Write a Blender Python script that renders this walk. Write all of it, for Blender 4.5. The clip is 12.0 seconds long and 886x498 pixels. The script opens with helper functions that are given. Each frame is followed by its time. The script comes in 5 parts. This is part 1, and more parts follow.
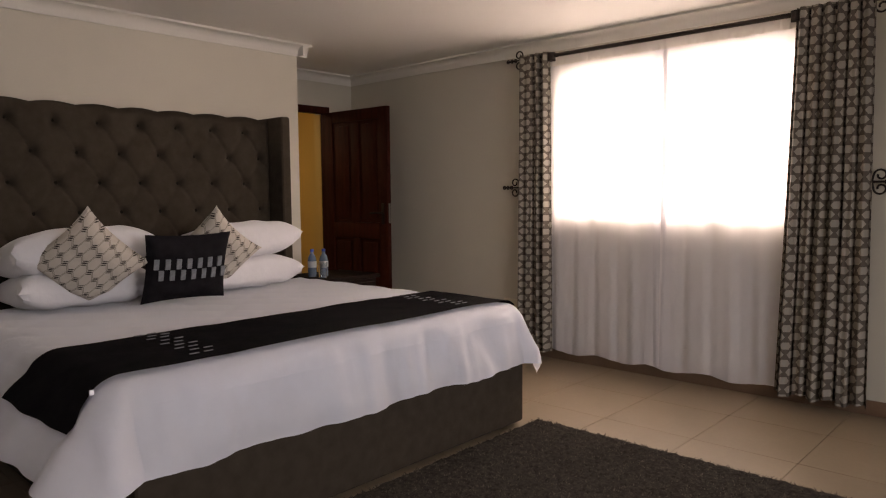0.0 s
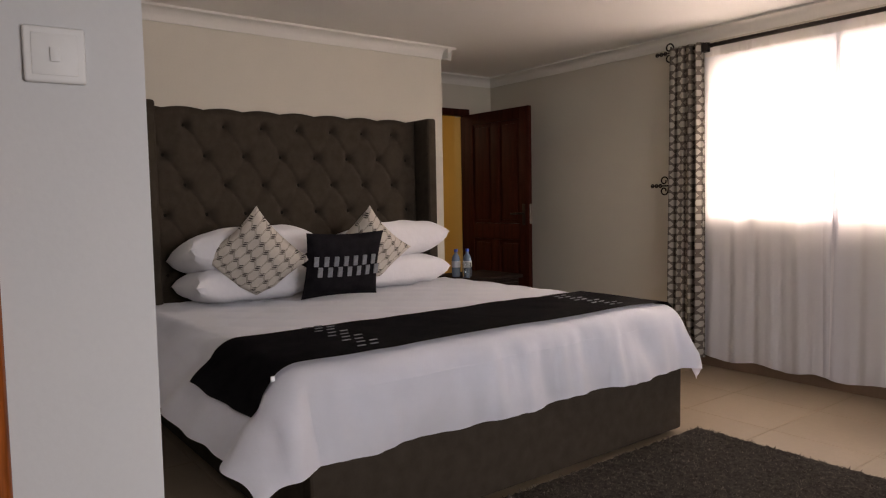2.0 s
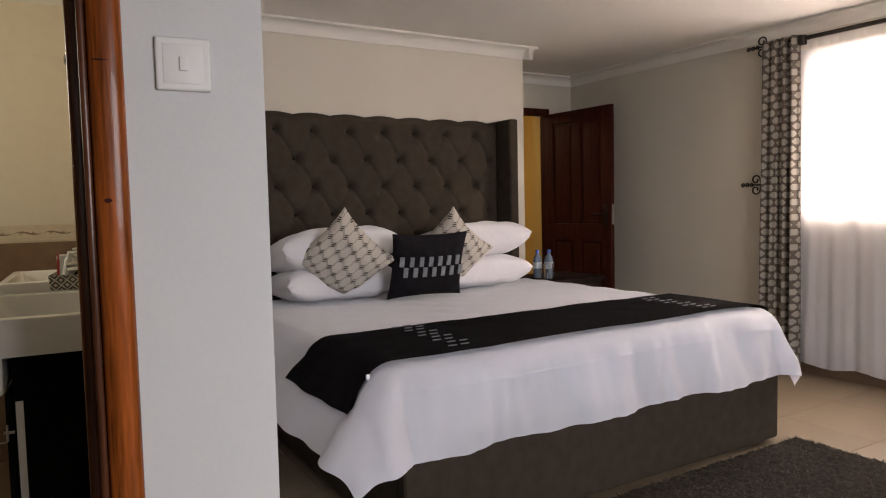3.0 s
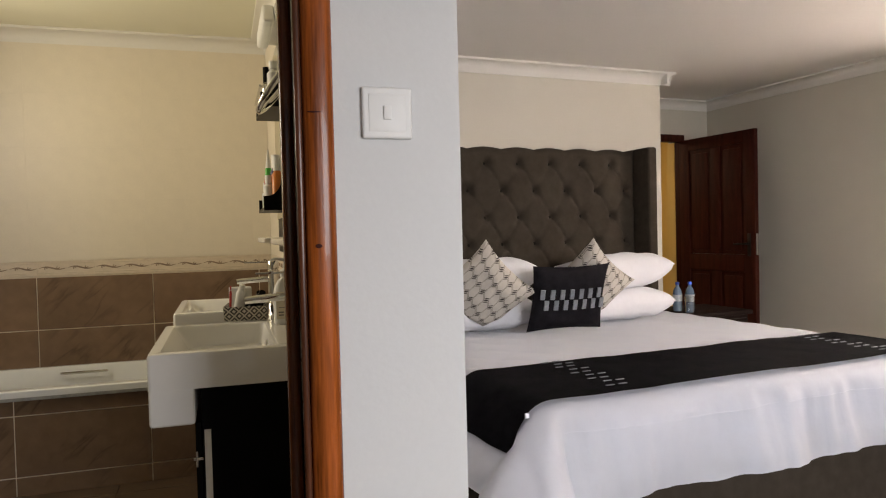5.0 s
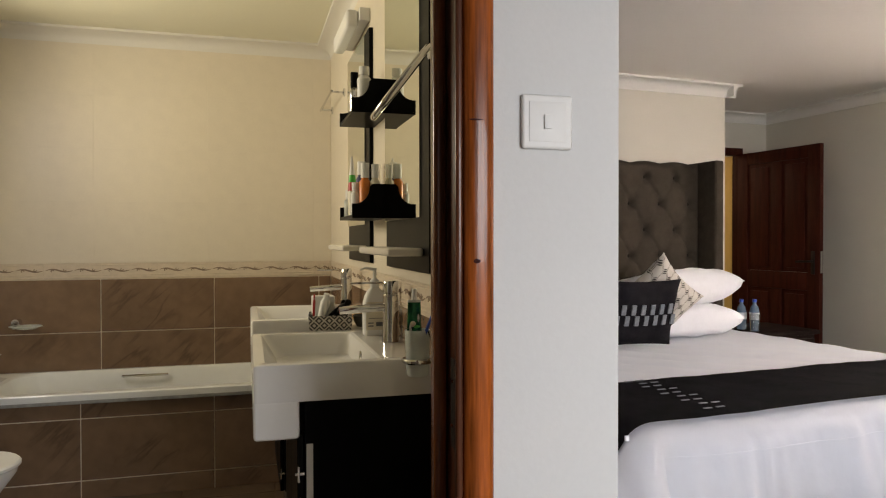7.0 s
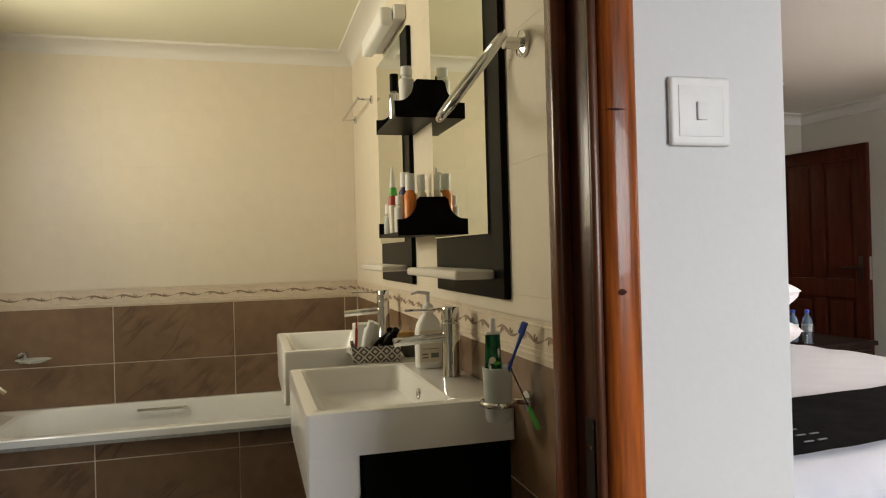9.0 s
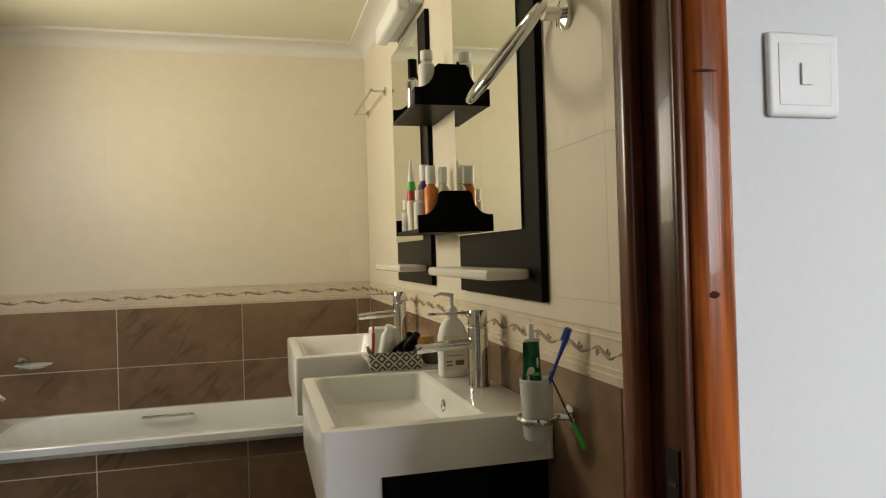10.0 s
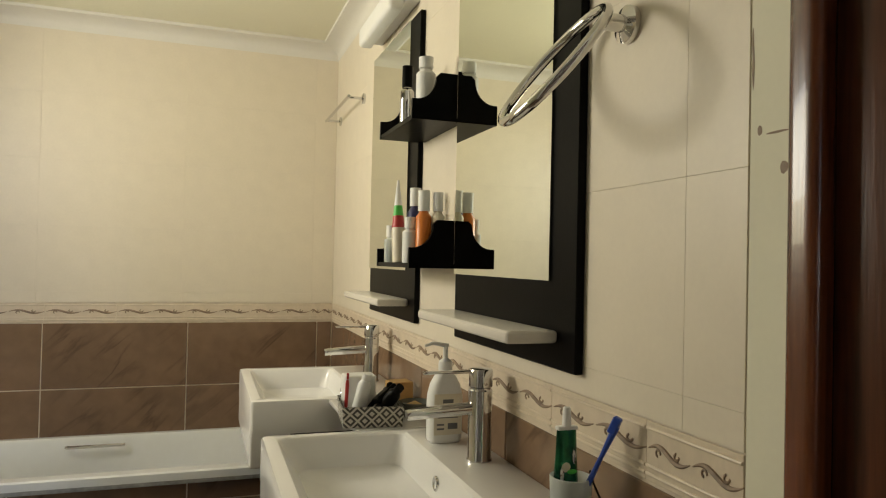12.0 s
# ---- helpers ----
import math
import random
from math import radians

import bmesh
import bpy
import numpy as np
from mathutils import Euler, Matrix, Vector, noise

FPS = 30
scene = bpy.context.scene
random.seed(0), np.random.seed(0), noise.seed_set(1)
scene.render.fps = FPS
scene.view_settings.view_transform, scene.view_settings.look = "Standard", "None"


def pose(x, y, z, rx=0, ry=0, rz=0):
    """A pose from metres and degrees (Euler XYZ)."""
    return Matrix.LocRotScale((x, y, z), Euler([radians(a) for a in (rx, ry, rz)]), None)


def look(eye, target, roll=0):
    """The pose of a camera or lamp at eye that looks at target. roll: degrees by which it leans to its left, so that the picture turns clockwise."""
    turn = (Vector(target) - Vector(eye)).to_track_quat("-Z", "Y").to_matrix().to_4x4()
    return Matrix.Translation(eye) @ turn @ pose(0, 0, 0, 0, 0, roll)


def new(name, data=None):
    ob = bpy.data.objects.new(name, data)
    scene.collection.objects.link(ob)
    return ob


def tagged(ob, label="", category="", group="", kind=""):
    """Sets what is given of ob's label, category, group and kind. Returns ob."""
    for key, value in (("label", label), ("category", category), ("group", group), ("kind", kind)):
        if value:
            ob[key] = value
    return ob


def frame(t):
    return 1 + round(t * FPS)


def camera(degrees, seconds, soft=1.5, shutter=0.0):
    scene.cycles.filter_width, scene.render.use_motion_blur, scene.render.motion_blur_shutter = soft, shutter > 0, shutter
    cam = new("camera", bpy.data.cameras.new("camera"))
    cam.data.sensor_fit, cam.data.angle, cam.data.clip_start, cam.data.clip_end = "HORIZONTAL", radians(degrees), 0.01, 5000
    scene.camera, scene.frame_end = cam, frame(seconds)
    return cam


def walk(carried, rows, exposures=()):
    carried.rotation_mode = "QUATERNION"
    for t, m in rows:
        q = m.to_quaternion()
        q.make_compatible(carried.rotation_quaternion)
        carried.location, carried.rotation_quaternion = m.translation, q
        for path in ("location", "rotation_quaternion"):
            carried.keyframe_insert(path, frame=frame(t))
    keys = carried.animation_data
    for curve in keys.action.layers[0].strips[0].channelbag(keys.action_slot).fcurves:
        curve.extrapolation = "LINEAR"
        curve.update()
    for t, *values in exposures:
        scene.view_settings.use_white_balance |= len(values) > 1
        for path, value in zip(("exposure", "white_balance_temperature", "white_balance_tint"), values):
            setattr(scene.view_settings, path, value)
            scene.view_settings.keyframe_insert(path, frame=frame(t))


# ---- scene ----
cam = camera(64.96, 12.0, soft=1.15)
PATH = [
    (0, (0.568, 0.542, 1.249), (-0.899, 1.892, 1.094), -0.49),
    (0.5, (0.540, 0.534, 1.221), (-0.975, 1.830, 1.074), -0.46),
    (1, (0.501, 0.494, 1.228), (-1.068, 1.725, 1.081), -0.26),
    (1.5, (0.472, 0.460, 1.225), (-1.153, 1.617, 1.080), -0.57),
    (2, (0.463, 0.446, 1.216), (-1.222, 1.515, 1.079), -1.04),
    (2.5, (0.439, 0.414, 1.217), (-1.293, 1.404, 1.079), -0.84),
    (3, (0.429, 0.380, 1.218), (-1.357, 1.272, 1.087), -1.27),
    (3.5, (0.413, 0.341, 1.225), (-1.420, 1.133, 1.115), -1.40),
    (5.5, (0.325, 0.197, 1.263), (-1.596, 0.753, 1.221), -0.81),
    (6, (0.296, 0.149, 1.264), (-1.634, 0.671, 1.225), -0.05),
    (6.5, (0.250, 0.086, 1.265), (-1.679, 0.614, 1.232), 0.19),
    (8.5, (0.017, -0.100, 1.309), (-1.895, 0.484, 1.302), -1.93),
    (9, (-0.103, -0.076, 1.297), (-2.030, 0.457, 1.304), -1.51),
    (9.5, (-0.185, -0.072, 1.287), (-2.128, 0.403, 1.290), -1.77),
    (10, (-0.279, -0.077, 1.291), (-2.212, 0.434, 1.301), -1.68),
    (10.5, (-0.390, -0.100, 1.300), (-2.310, 0.461, 1.310), -1.11),
    (11, (-0.489, -0.112, 1.318), (-2.391, 0.505, 1.341), 0.41),
    (11.5, (-0.561, -0.109, 1.338), (-2.457, 0.526, 1.361), 0.86),
    (12, (-0.594, -0.110, 1.371), (-2.485, 0.539, 1.406), 1.31),
]
EXPOSURES = [(0.0, -0.97, 8200, 27), (2.5, -0.72, 7750, 25), (3.5, -0.32, 7600, 22), (5.5, -0.1, 7600, 20), (8.5, 0.04, 7500, 17), (12.0, 0.28, 6900, 15)]
walk(cam, [(t, look(eye, target, roll)) for t, eye, target, roll in PATH], EXPOSURES)

# ---- world, sun and daylight ----
world = bpy.data.worlds.new("daylight")
scene.world = world
world.use_nodes = True
sky = world.node_tree.nodes.new("ShaderNodeTexSky")
sky.sky_type, sky.sun_disc = "NISHITA", False
sky.sun_elevation, sky.sun_rotation = radians(58), radians(150)
background = world.node_tree.nodes["Background"]
background.inputs["Strength"].default_value = 0.12
world.node_tree.links.new(sky.outputs["Color"], background.inputs["Color"])
sun = new("sun", bpy.data.lights.new("sun", "SUN"))
sun.data.energy, sun.data.angle, sun.data.color = 3.0, radians(0.6), (1.0, 0.95, 0.87)
sun.matrix_world = look((0, 0, 0), (0.35, 0.75, -1.35))


def daylight(name, eye, target, width, height, power, colour):
    """An area lamp, in most places set in an opening for the light of the sky."""
    lamp = new(name, bpy.data.lights.new(name, "AREA"))
    lamp.data.shape, lamp.data.size, lamp.data.size_y = "RECTANGLE", width, height
    lamp.data.energy, lamp.data.color = power, colour
    lamp.matrix_world = look(eye, target)
    return lamp


daylight("daylight_bedroom_window", (-1.92, 5.36, 1.85), (-1.84, 4.36, 1.2), 2.5, 1.6, 430, (1.0, 0.95, 0.89)).data.spread = radians(130)
daylight("daylight_terrace_window", (2.72, 2.3, 1.6), (-0.2, 2.2, 0.35), 2.3, 1.1, 76, (0.79, 0.9, 1.0)).data.spread = radians(110)
# sunlit garden below the bathroom window throws its light upwards, the sky throws a little down
daylight("daylight_bath_garden", (-2.95, -1.45, 1.85), (-2.85, 0.0, 2.15), 0.8, 0.65, 11.7, (1.0, 0.96, 0.64)).data.spread = radians(150)
daylight("daylight_bath_window", (-2.95, -1.44, 1.95), (-2.85, 0.5, 1.6), 0.8, 0.45, 9.5, (0.9, 0.95, 1.0))
# added fill lamp; the closed corridor has no opening or fitting
daylight("daylight_corridor", (-5.9, 3.2, 2.2), (-5.9, 3.6, 1.0), 0.5, 0.5, 9, (1.0, 0.86, 0.6))

# ---- materials ----
def material(name, colour, rough=0.6, metal=0.0, vary=0.12, scale=6.0, fine=60.0, bump=0.05, sheen=0.0, coat=0.0, shift=None, stretch=(1, 1, 1), piece=0.0):
    """A surface with blotches at one scale, grain at another, and fine relief."""
    m = bpy.data.materials.new(name)
    m.use_nodes = True
    n, l = m.node_tree.nodes, m.node_tree.links
    p = n["Principled BSDF"]
    p.inputs["Roughness"].default_value, p.inputs["Metallic"].default_value = rough, metal
    p.inputs["Sheen Weight"].default_value, p.inputs["Coat Weight"].default_value = sheen, coat
    where = n.new("ShaderNodeTexCoord")
    space = n.new("ShaderNodeMapping")
    space.inputs["Scale"].default_value = stretch
    l.new(where.outputs["Object"], space.inputs["Vector"])
    broad, grain = n.new("ShaderNodeTexNoise"), n.new("ShaderNodeTexNoise")
    broad.inputs["Scale"].default_value, grain.inputs["Scale"].default_value = scale, fine
    broad.inputs["Detail"].default_value, grain.inputs["Detail"].default_value = 4, 3
    for tex in (broad, grain):
        l.new(space.outputs["Vector"], tex.inputs["Vector"])
    blend = n.new("ShaderNodeMath")
    blend.operation, blend.use_clamp = "MULTIPLY_ADD", True
    l.new(grain.outputs["Fac"], blend.inputs[0])
    blend.inputs[1].default_value = 0.35
    half = n.new("ShaderNodeMath")
    half.operation = "MULTIPLY"
    half.inputs[1].default_value = 0.65
    l.new(broad.outputs["Fac"], half.inputs[0])
    l.new(half.outputs[0], blend.inputs[2])
    ramp = n.new("ShaderNodeMix")
    ramp.data_type = "RGBA"
    second = shift or tuple(min(1.0, c * (1 + vary)) for c in colour)
    first = tuple(c * (1 - vary) for c in colour)
    ramp.inputs["A"].default_value, ramp.inputs["B"].default_value = (*first, 1), (*second, 1)
    stretch_fac = n.new("ShaderNodeMapRange")
    stretch_fac.inputs["From Min"].default_value, stretch_fac.inputs["From Max"].default_value = 0.3, 0.7
    l.new(blend.outputs[0], stretch_fac.inputs["Value"])
    l.new(stretch_fac.outputs[0], ramp.inputs["Factor"])
    last = ramp.outputs["Result"]
    if piece:
        info, hsv = n.new("ShaderNodeObjectInfo"), n.new("ShaderNodeHueSaturation")
        span = n.new("ShaderNodeMapRange")
        span.inputs["To Min"].default_value, span.inputs["To Max"].default_value = 1 - piece, 1 + piece
        l.new(info.outputs["Random"], span.inputs["Value"])
        l.new(span.outputs[0], hsv.inputs["Value"])
        l.new(last, hsv.inputs["Color"])
        last = hsv.outputs["Color"]
    l.new(last, p.inputs["Base Color"])
    if bump:
        relief = n.new("ShaderNodeBump")
        relief.inputs["Strength"].default_value, relief.inputs["Distance"].default_value = bump, 0.01
        l.new(blend.outputs[0], relief.inputs["Height"])
        l.new(relief.outputs["Normal"], p.inputs["Normal"])
    return m


def shader(m):
    return m.node_tree.nodes["Principled BSDF"]


M = {}
M["wall"] = material("wall_paint", (0.59, 0.555, 0.475), 0.8, vary=0.03, scale=1.5, fine=90, bump=0.08)
# bluish daylight is put into this paint's colour, against the cream walls
M["daylit_wall"] = material("daylit_wall_paint", (0.66, 0.67, 0.675), 0.7, vary=0.03, scale=1.5, fine=90, bump=0.08)
M["bath_paint"] = material("bath_ceiling_paint", (0.74, 0.72, 0.58), 0.7, vary=0.03, scale=1.5, fine=90, bump=0.06)
M["ceiling"] = material("ceiling_paint", (0.78, 0.755, 0.71), 0.8, vary=0.03, scale=1.0, fine=80, bump=0.05)
M["cornice"] = material("cornice_plaster", (0.72, 0.7, 0.65), 0.7, vary=0.03, scale=3, fine=60, bump=0.05)
M["yellow"] = material("corridor_paint", (0.72, 0.5, 0.16), 0.7, vary=0.05, scale=2, fine=80, bump=0.06)
M["floor"] = material("floor_tile", (0.22, 0.167, 0.113), 0.42, vary=0.08, scale=4, fine=40, bump=0.03, piece=0.04)
M["bath_floor"] = material("bath_floor_tile", (0.11, 0.07, 0.042), 0.35, vary=0.2, scale=5, fine=40, bump=0.05, piece=0.08)
M["grout"] = material("grout", (0.7, 0.6, 0.48), 0.85, vary=0.1, scale=20, fine=150, bump=0.1)
M["floor_grout"] = material("floor_grout", (0.21, 0.16, 0.11), 0.6, vary=0.1, scale=20, fine=150, bump=0.1)
M["cream_grout"] = material("cream_grout", (0.71, 0.64, 0.53), 0.8, vary=0.06, scale=20, fine=150, bump=0.05)
M["skirting"] = material("skirting_tile", (0.16, 0.1, 0.065), 0.4, vary=0.15, scale=6, fine=60, bump=0.03)
M["wood"] = material("varnished_pine", (0.3, 0.072, 0.013), 0.26, vary=0.75, scale=5, fine=22, bump=0.1, coat=0.15, stretch=(8, 8, 0.45))
# jamb and stop are set darker than the architrave's pine
M["jamb_wood"] = material("deep_brown_pine", (0.085, 0.026, 0.011), 0.3, vary=0.7, scale=5, fine=24, bump=0.08, coat=0.14, stretch=(8, 8, 0.5))
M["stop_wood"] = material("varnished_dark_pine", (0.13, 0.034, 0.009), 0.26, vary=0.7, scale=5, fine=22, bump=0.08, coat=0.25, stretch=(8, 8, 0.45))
M["dark_wood"] = material("mahogany", (0.046, 0.009, 0.0048), 0.58, vary=0.4, scale=4, fine=30, bump=0.05, coat=0.0, stretch=(8, 8, 0.8))
M["espresso"] = material("espresso_wood", (0.013, 0.007, 0.0055), 0.6, vary=0.4, scale=4, fine=30, bump=0.05, stretch=(1, 8, 8))
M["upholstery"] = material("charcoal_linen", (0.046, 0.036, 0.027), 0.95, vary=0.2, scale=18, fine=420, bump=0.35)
# button colour is darkened to hold the shade of the dimples
M["button"] = material("dimple_shade_cloth", (0.02, 0.016, 0.013), 0.9, vary=0.2, scale=30, fine=300, bump=0.2)
M["duvet"] = material("white_cotton_sateen", (0.88, 0.9, 0.97), 0.56, vary=0.02, scale=7, fine=32, bump=0.22, sheen=0.6)
M["runner"] = material("black_cotton", (0.010, 0.009, 0.011), 0.8, vary=0.4, scale=20, fine=500, bump=0.25)
M["grey_stripe"] = material("grey_thread", (0.17, 0.18, 0.2), 0.85, vary=0.3, scale=60, fine=400, bump=0.3)
M["pillow"] = material("pillow_cotton", (0.68, 0.68, 0.71), 0.85, vary=0.03, scale=8, fine=40, bump=0.6, sheen=0.2)
M["rug"] = material("shaggy_pile", (0.06, 0.052, 0.045), 0.97, vary=0.6, scale=60, fine=170, bump=0.6)
M["yarn"] = material("shaggy_yarn", (0.095, 0.082, 0.07), 0.97, vary=0.3, scale=45, fine=160, bump=0.0)
n, l = M["yarn"].node_tree.nodes, M["yarn"].node_tree.links
strand, tone, each = n.new("ShaderNodeHueSaturation"), n.new("ShaderNodeMapRange"), n.new("ShaderNodeNewGeometry")
l.new(each.outputs["Random Per Island"], tone.inputs["Value"])
tone.inputs["To Min"].default_value, tone.inputs["To Max"].default_value = 0.35, 1.7
l.new(tone.outputs[0], strand.inputs["Value"])
l.new(shader(M["yarn"]).inputs["Base Color"].links[0].from_socket, strand.inputs["Color"])
l.new(strand.outputs["Color"], shader(M["yarn"]).inputs["Base Color"])
M["iron"] = material("dark_iron", (0.03, 0.022, 0.018), 0.45, 0.6, vary=0.3, scale=12, fine=80, bump=0.1)
M["window_frame"] = material("window_steel", (0.3, 0.28, 0.26), 0.5, 0.2, vary=0.1)
M["black"] = material("black_melamine", (0.0025, 0.0024, 0.0024), 0.34, vary=0.3, scale=8, fine=60, bump=0.04)
M["ceramic"] = material("glazed_ceramic", (0.8, 0.79, 0.775), 0.15, vary=0.02, scale=4, fine=30, bump=0.0, coat=0.0)
M["acrylic"] = material("bath_enamel", (0.78, 0.8, 0.8), 0.16, vary=0.03, scale=4, fine=30, bump=0.0, coat=0.3)
# blotchy grey that paints in the shade under the bath rim
M["rim_grey"] = material("painted_rim_shade", (0.3, 0.3, 0.29), 0.5, vary=0.35, scale=14, fine=60, bump=0.1)
M["chrome"] = material("chrome", (0.66, 0.655, 0.65), 0.06, 1.0, vary=0.05, scale=10, fine=60, bump=0.0)
M["white_plastic"] = material("white_plastic", (0.76, 0.76, 0.75), 0.48, vary=0.03, scale=12, fine=60, bump=0.02)
M["shelf_white"] = material("white_acrylic", (0.7, 0.66, 0.6), 0.25, vary=0.03, scale=8, fine=60, bump=0.0)
M["tile_brown"] = material("brown_stone_tile", (0.21, 0.132, 0.083), 0.22, vary=0.22, scale=3.2, fine=18, bump=0.05, piece=0.06)
M["tile_cream"] = material("cream_tile", (0.72, 0.65, 0.535), 0.42, vary=0.035, scale=4, fine=30, bump=0.02, stretch=(3, 3, 0.6), piece=0.006)
n, l = M["tile_brown"].node_tree.nodes, M["tile_brown"].node_tree.links
coord, turned, vein = n.new("ShaderNodeTexCoord"), n.new("ShaderNodeMapping"), n.new("ShaderNodeTexNoise")
turned.vector_type = "TEXTURE"
turned.inputs["Rotation"].default_value, turned.inputs["Scale"].default_value = (0, 0, radians(43)), (0.9, 0.16, 1)
info = n.new("ShaderNodeObjectInfo")
shiftv = n.new("ShaderNodeVectorMath")
shiftv.operation = "ADD"
l.new(coord.outputs["Object"], turned.inputs["Vector"])
spread = n.new("ShaderNodeMath")
spread.operation = "MULTIPLY"
spread.inputs[1].default_value = 37.0
l.new(info.outputs["Random"], spread.inputs[0])
l.new(turned.outputs["Vector"], shiftv.inputs[0])
l.new(spread.outputs[0], shiftv.inputs[1])
l.new(shiftv.outputs["Vector"], vein.inputs["Vector"])
vein.inputs["Scale"].default_value, vein.inputs["Detail"].default_value, vein.inputs["Distortion"].default_value = 1.5, 5, 0.35
off = n.new("ShaderNodeMath")
off.operation = "SUBTRACT"
off.inputs[1].default_value = 0.52
l.new(vein.outputs["Fac"], off.inputs[0])
size = n.new("ShaderNodeMath")
size.operation = "ABSOLUTE"
l.new(off.outputs[0], size.inputs[0])
fade = n.new("ShaderNodeMapRange")
fade.inputs["From Min"].default_value, fade.inputs["From Max"].default_value = 0.0, 0.05
fade.inputs["To Min"].default_value, fade.inputs["To Max"].default_value = 0.6, 0.0
l.new(size.outputs[0], fade.inputs["Value"])
patch_noise, patch_mask, veined = n.new("ShaderNodeTexNoise"), n.new("ShaderNodeMapRange"), n.new("ShaderNodeMath")
patch_noise.inputs["Scale"].default_value = 3.0
shifted = n.new("ShaderNodeVectorMath")
shifted.operation = "ADD"
l.new(coord.outputs["Object"], shifted.inputs[0])
l.new(spread.outputs[0], shifted.inputs[1])
l.new(shifted.outputs["Vector"], patch_noise.inputs["Vector"])
patch_mask.inputs["From Min"].default_value, patch_mask.inputs["From Max"].default_value = 0.48, 0.66
l.new(patch_noise.outputs["Fac"], patch_mask.inputs["Value"])
veined.operation = "MULTIPLY"
l.new(fade.outputs[0], veined.inputs[0])
l.new(patch_mask.outputs[0], veined.inputs[1])
vmix = n.new("ShaderNodeMix")
vmix.data_type = "RGBA"
bsdf = n["Principled BSDF"]
l.new(bsdf.inputs["Base Color"].links[0].from_socket, vmix.inputs["A"])
vmix.inputs["B"].default_value = (0.075, 0.047, 0.032, 1)
l.new(veined.outputs[0], vmix.inputs["Factor"])
l.new(vmix.outputs["Result"], bsdf.inputs["Base Color"])
M["border"] = material("border_tile", (0.66, 0.56, 0.44), 0.35, vary=0.1, scale=14, fine=60, bump=0.1)
M["motif"] = material("border_scroll", (0.27, 0.19, 0.13), 0.55, vary=0.3, scale=30, fine=90, bump=0.1)
M["towel"] = material("dark_towel", (0.07, 0.055, 0.05), 0.95, vary=0.3, scale=30, fine=300, bump=0.5, sheen=0.3)
M["green"] = material("green_plastic", (0.05, 0.45, 0.06), 0.35, vary=0.1)
M["paste"] = material("green_foil", (0.002, 0.02, 0.03), 0.14, 0.6, vary=0.5, scale=30, fine=70, bump=0.35, shift=(0.02, 0.22, 0.09))
M["blue"] = material("blue_plastic", (0.02, 0.07, 0.4), 0.35, vary=0.15)
M["orange"] = material("orange_plastic", (0.7, 0.2, 0.03), 0.35, vary=0.1)
M["red"] = material("red_plastic", (0.45, 0.03, 0.03), 0.4, vary=0.1)
M["navy"] = material("navy_plastic", (0.02, 0.02, 0.09), 0.35, vary=0.1)
M["cream"] = material("cream_plastic", (0.68, 0.62, 0.5), 0.4, vary=0.06)
M["sponge"] = material("tan_soap", (0.42, 0.27, 0.1), 0.8, vary=0.2, scale=40, fine=200, bump=0.3)
M["grey_glaze"] = material("grey_glaze", (0.12, 0.125, 0.11), 0.25, vary=0.15, scale=20, fine=80, bump=0.03)
M["kraft"] = material("tan_card", (0.42, 0.25, 0.09), 0.7, vary=0.12, scale=20, fine=120, bump=0.05)
M["text"] = material("print_grey", (0.12, 0.12, 0.12), 0.5, vary=0.1)
M["earth"] = material("garden_ground", (0.2, 0.2, 0.12), 0.9, vary=0.3)


def glass(name, colour, rough, ior=1.45):
    m = material(name, colour, rough, vary=0.01, bump=0.0)
    shader(m).inputs["Transmission Weight"].default_value, shader(m).inputs["IOR"].default_value = 1.0, ior
    return m


M["glass"] = glass("window_glass", (0.95, 0.97, 0.96), 0.0, 1.1)
M["frosted"] = glass("frosted_glass", (0.88, 0.92, 0.9), 0.55, 1.2)
shader(M["frosted"]).inputs["Transmission Weight"].default_value = 0.55
M["water_bottle"] = glass("clear_plastic", (0.3, 0.42, 0.55), 0.12, 1.25)
shader(M["water_bottle"]).inputs["Transmission Weight"].default_value = 0.6
M["drinking_glass"] = glass("drinking_glass", (0.93, 0.95, 0.95), 0.02, 1.35)
# greenish tint puts the bright wall's reflection into the mirror's own colour
M["mirror"] = material("mirror_green_tint", (0.86, 0.89, 0.8), 0.015, 1.0, vary=0.0, bump=0.0)

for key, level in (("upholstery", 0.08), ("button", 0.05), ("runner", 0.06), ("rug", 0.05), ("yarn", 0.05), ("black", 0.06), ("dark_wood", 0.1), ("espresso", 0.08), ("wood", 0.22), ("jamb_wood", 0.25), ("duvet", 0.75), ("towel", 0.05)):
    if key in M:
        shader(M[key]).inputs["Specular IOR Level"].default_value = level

# sheer voile: thin cloth that lets most light through
M["sheer"] = material("white_voile", (0.93, 0.93, 0.98), 0.8, vary=0.03, scale=12, fine=500, bump=0.05)
_n, _l = M["sheer"].node_tree.nodes, M["sheer"].node_tree.links
_trans, _clear, _mix, _mix2 = _n.new("ShaderNodeBsdfTranslucent"), _n.new("ShaderNodeBsdfTransparent"), _n.new("ShaderNodeMixShader"), _n.new("ShaderNodeMixShader")
_trans.inputs["Color"].default_value = (0.95, 0.95, 0.99, 1)
_mix.inputs["Fac"].default_value, _mix2.inputs["Fac"].default_value = 0.42, 0.14
_l.new(_n["Principled BSDF"].outputs["BSDF"], _mix.inputs[1])
_l.new(_trans.outputs["BSDF"], _mix.inputs[2])
_l.new(_mix.outputs["Shader"], _mix2.inputs[1])
_l.new(_clear.outputs["BSDF"], _mix2.inputs[2])
_l.new(_mix2.outputs["Shader"], _n["Material Output"].inputs["Surface"])


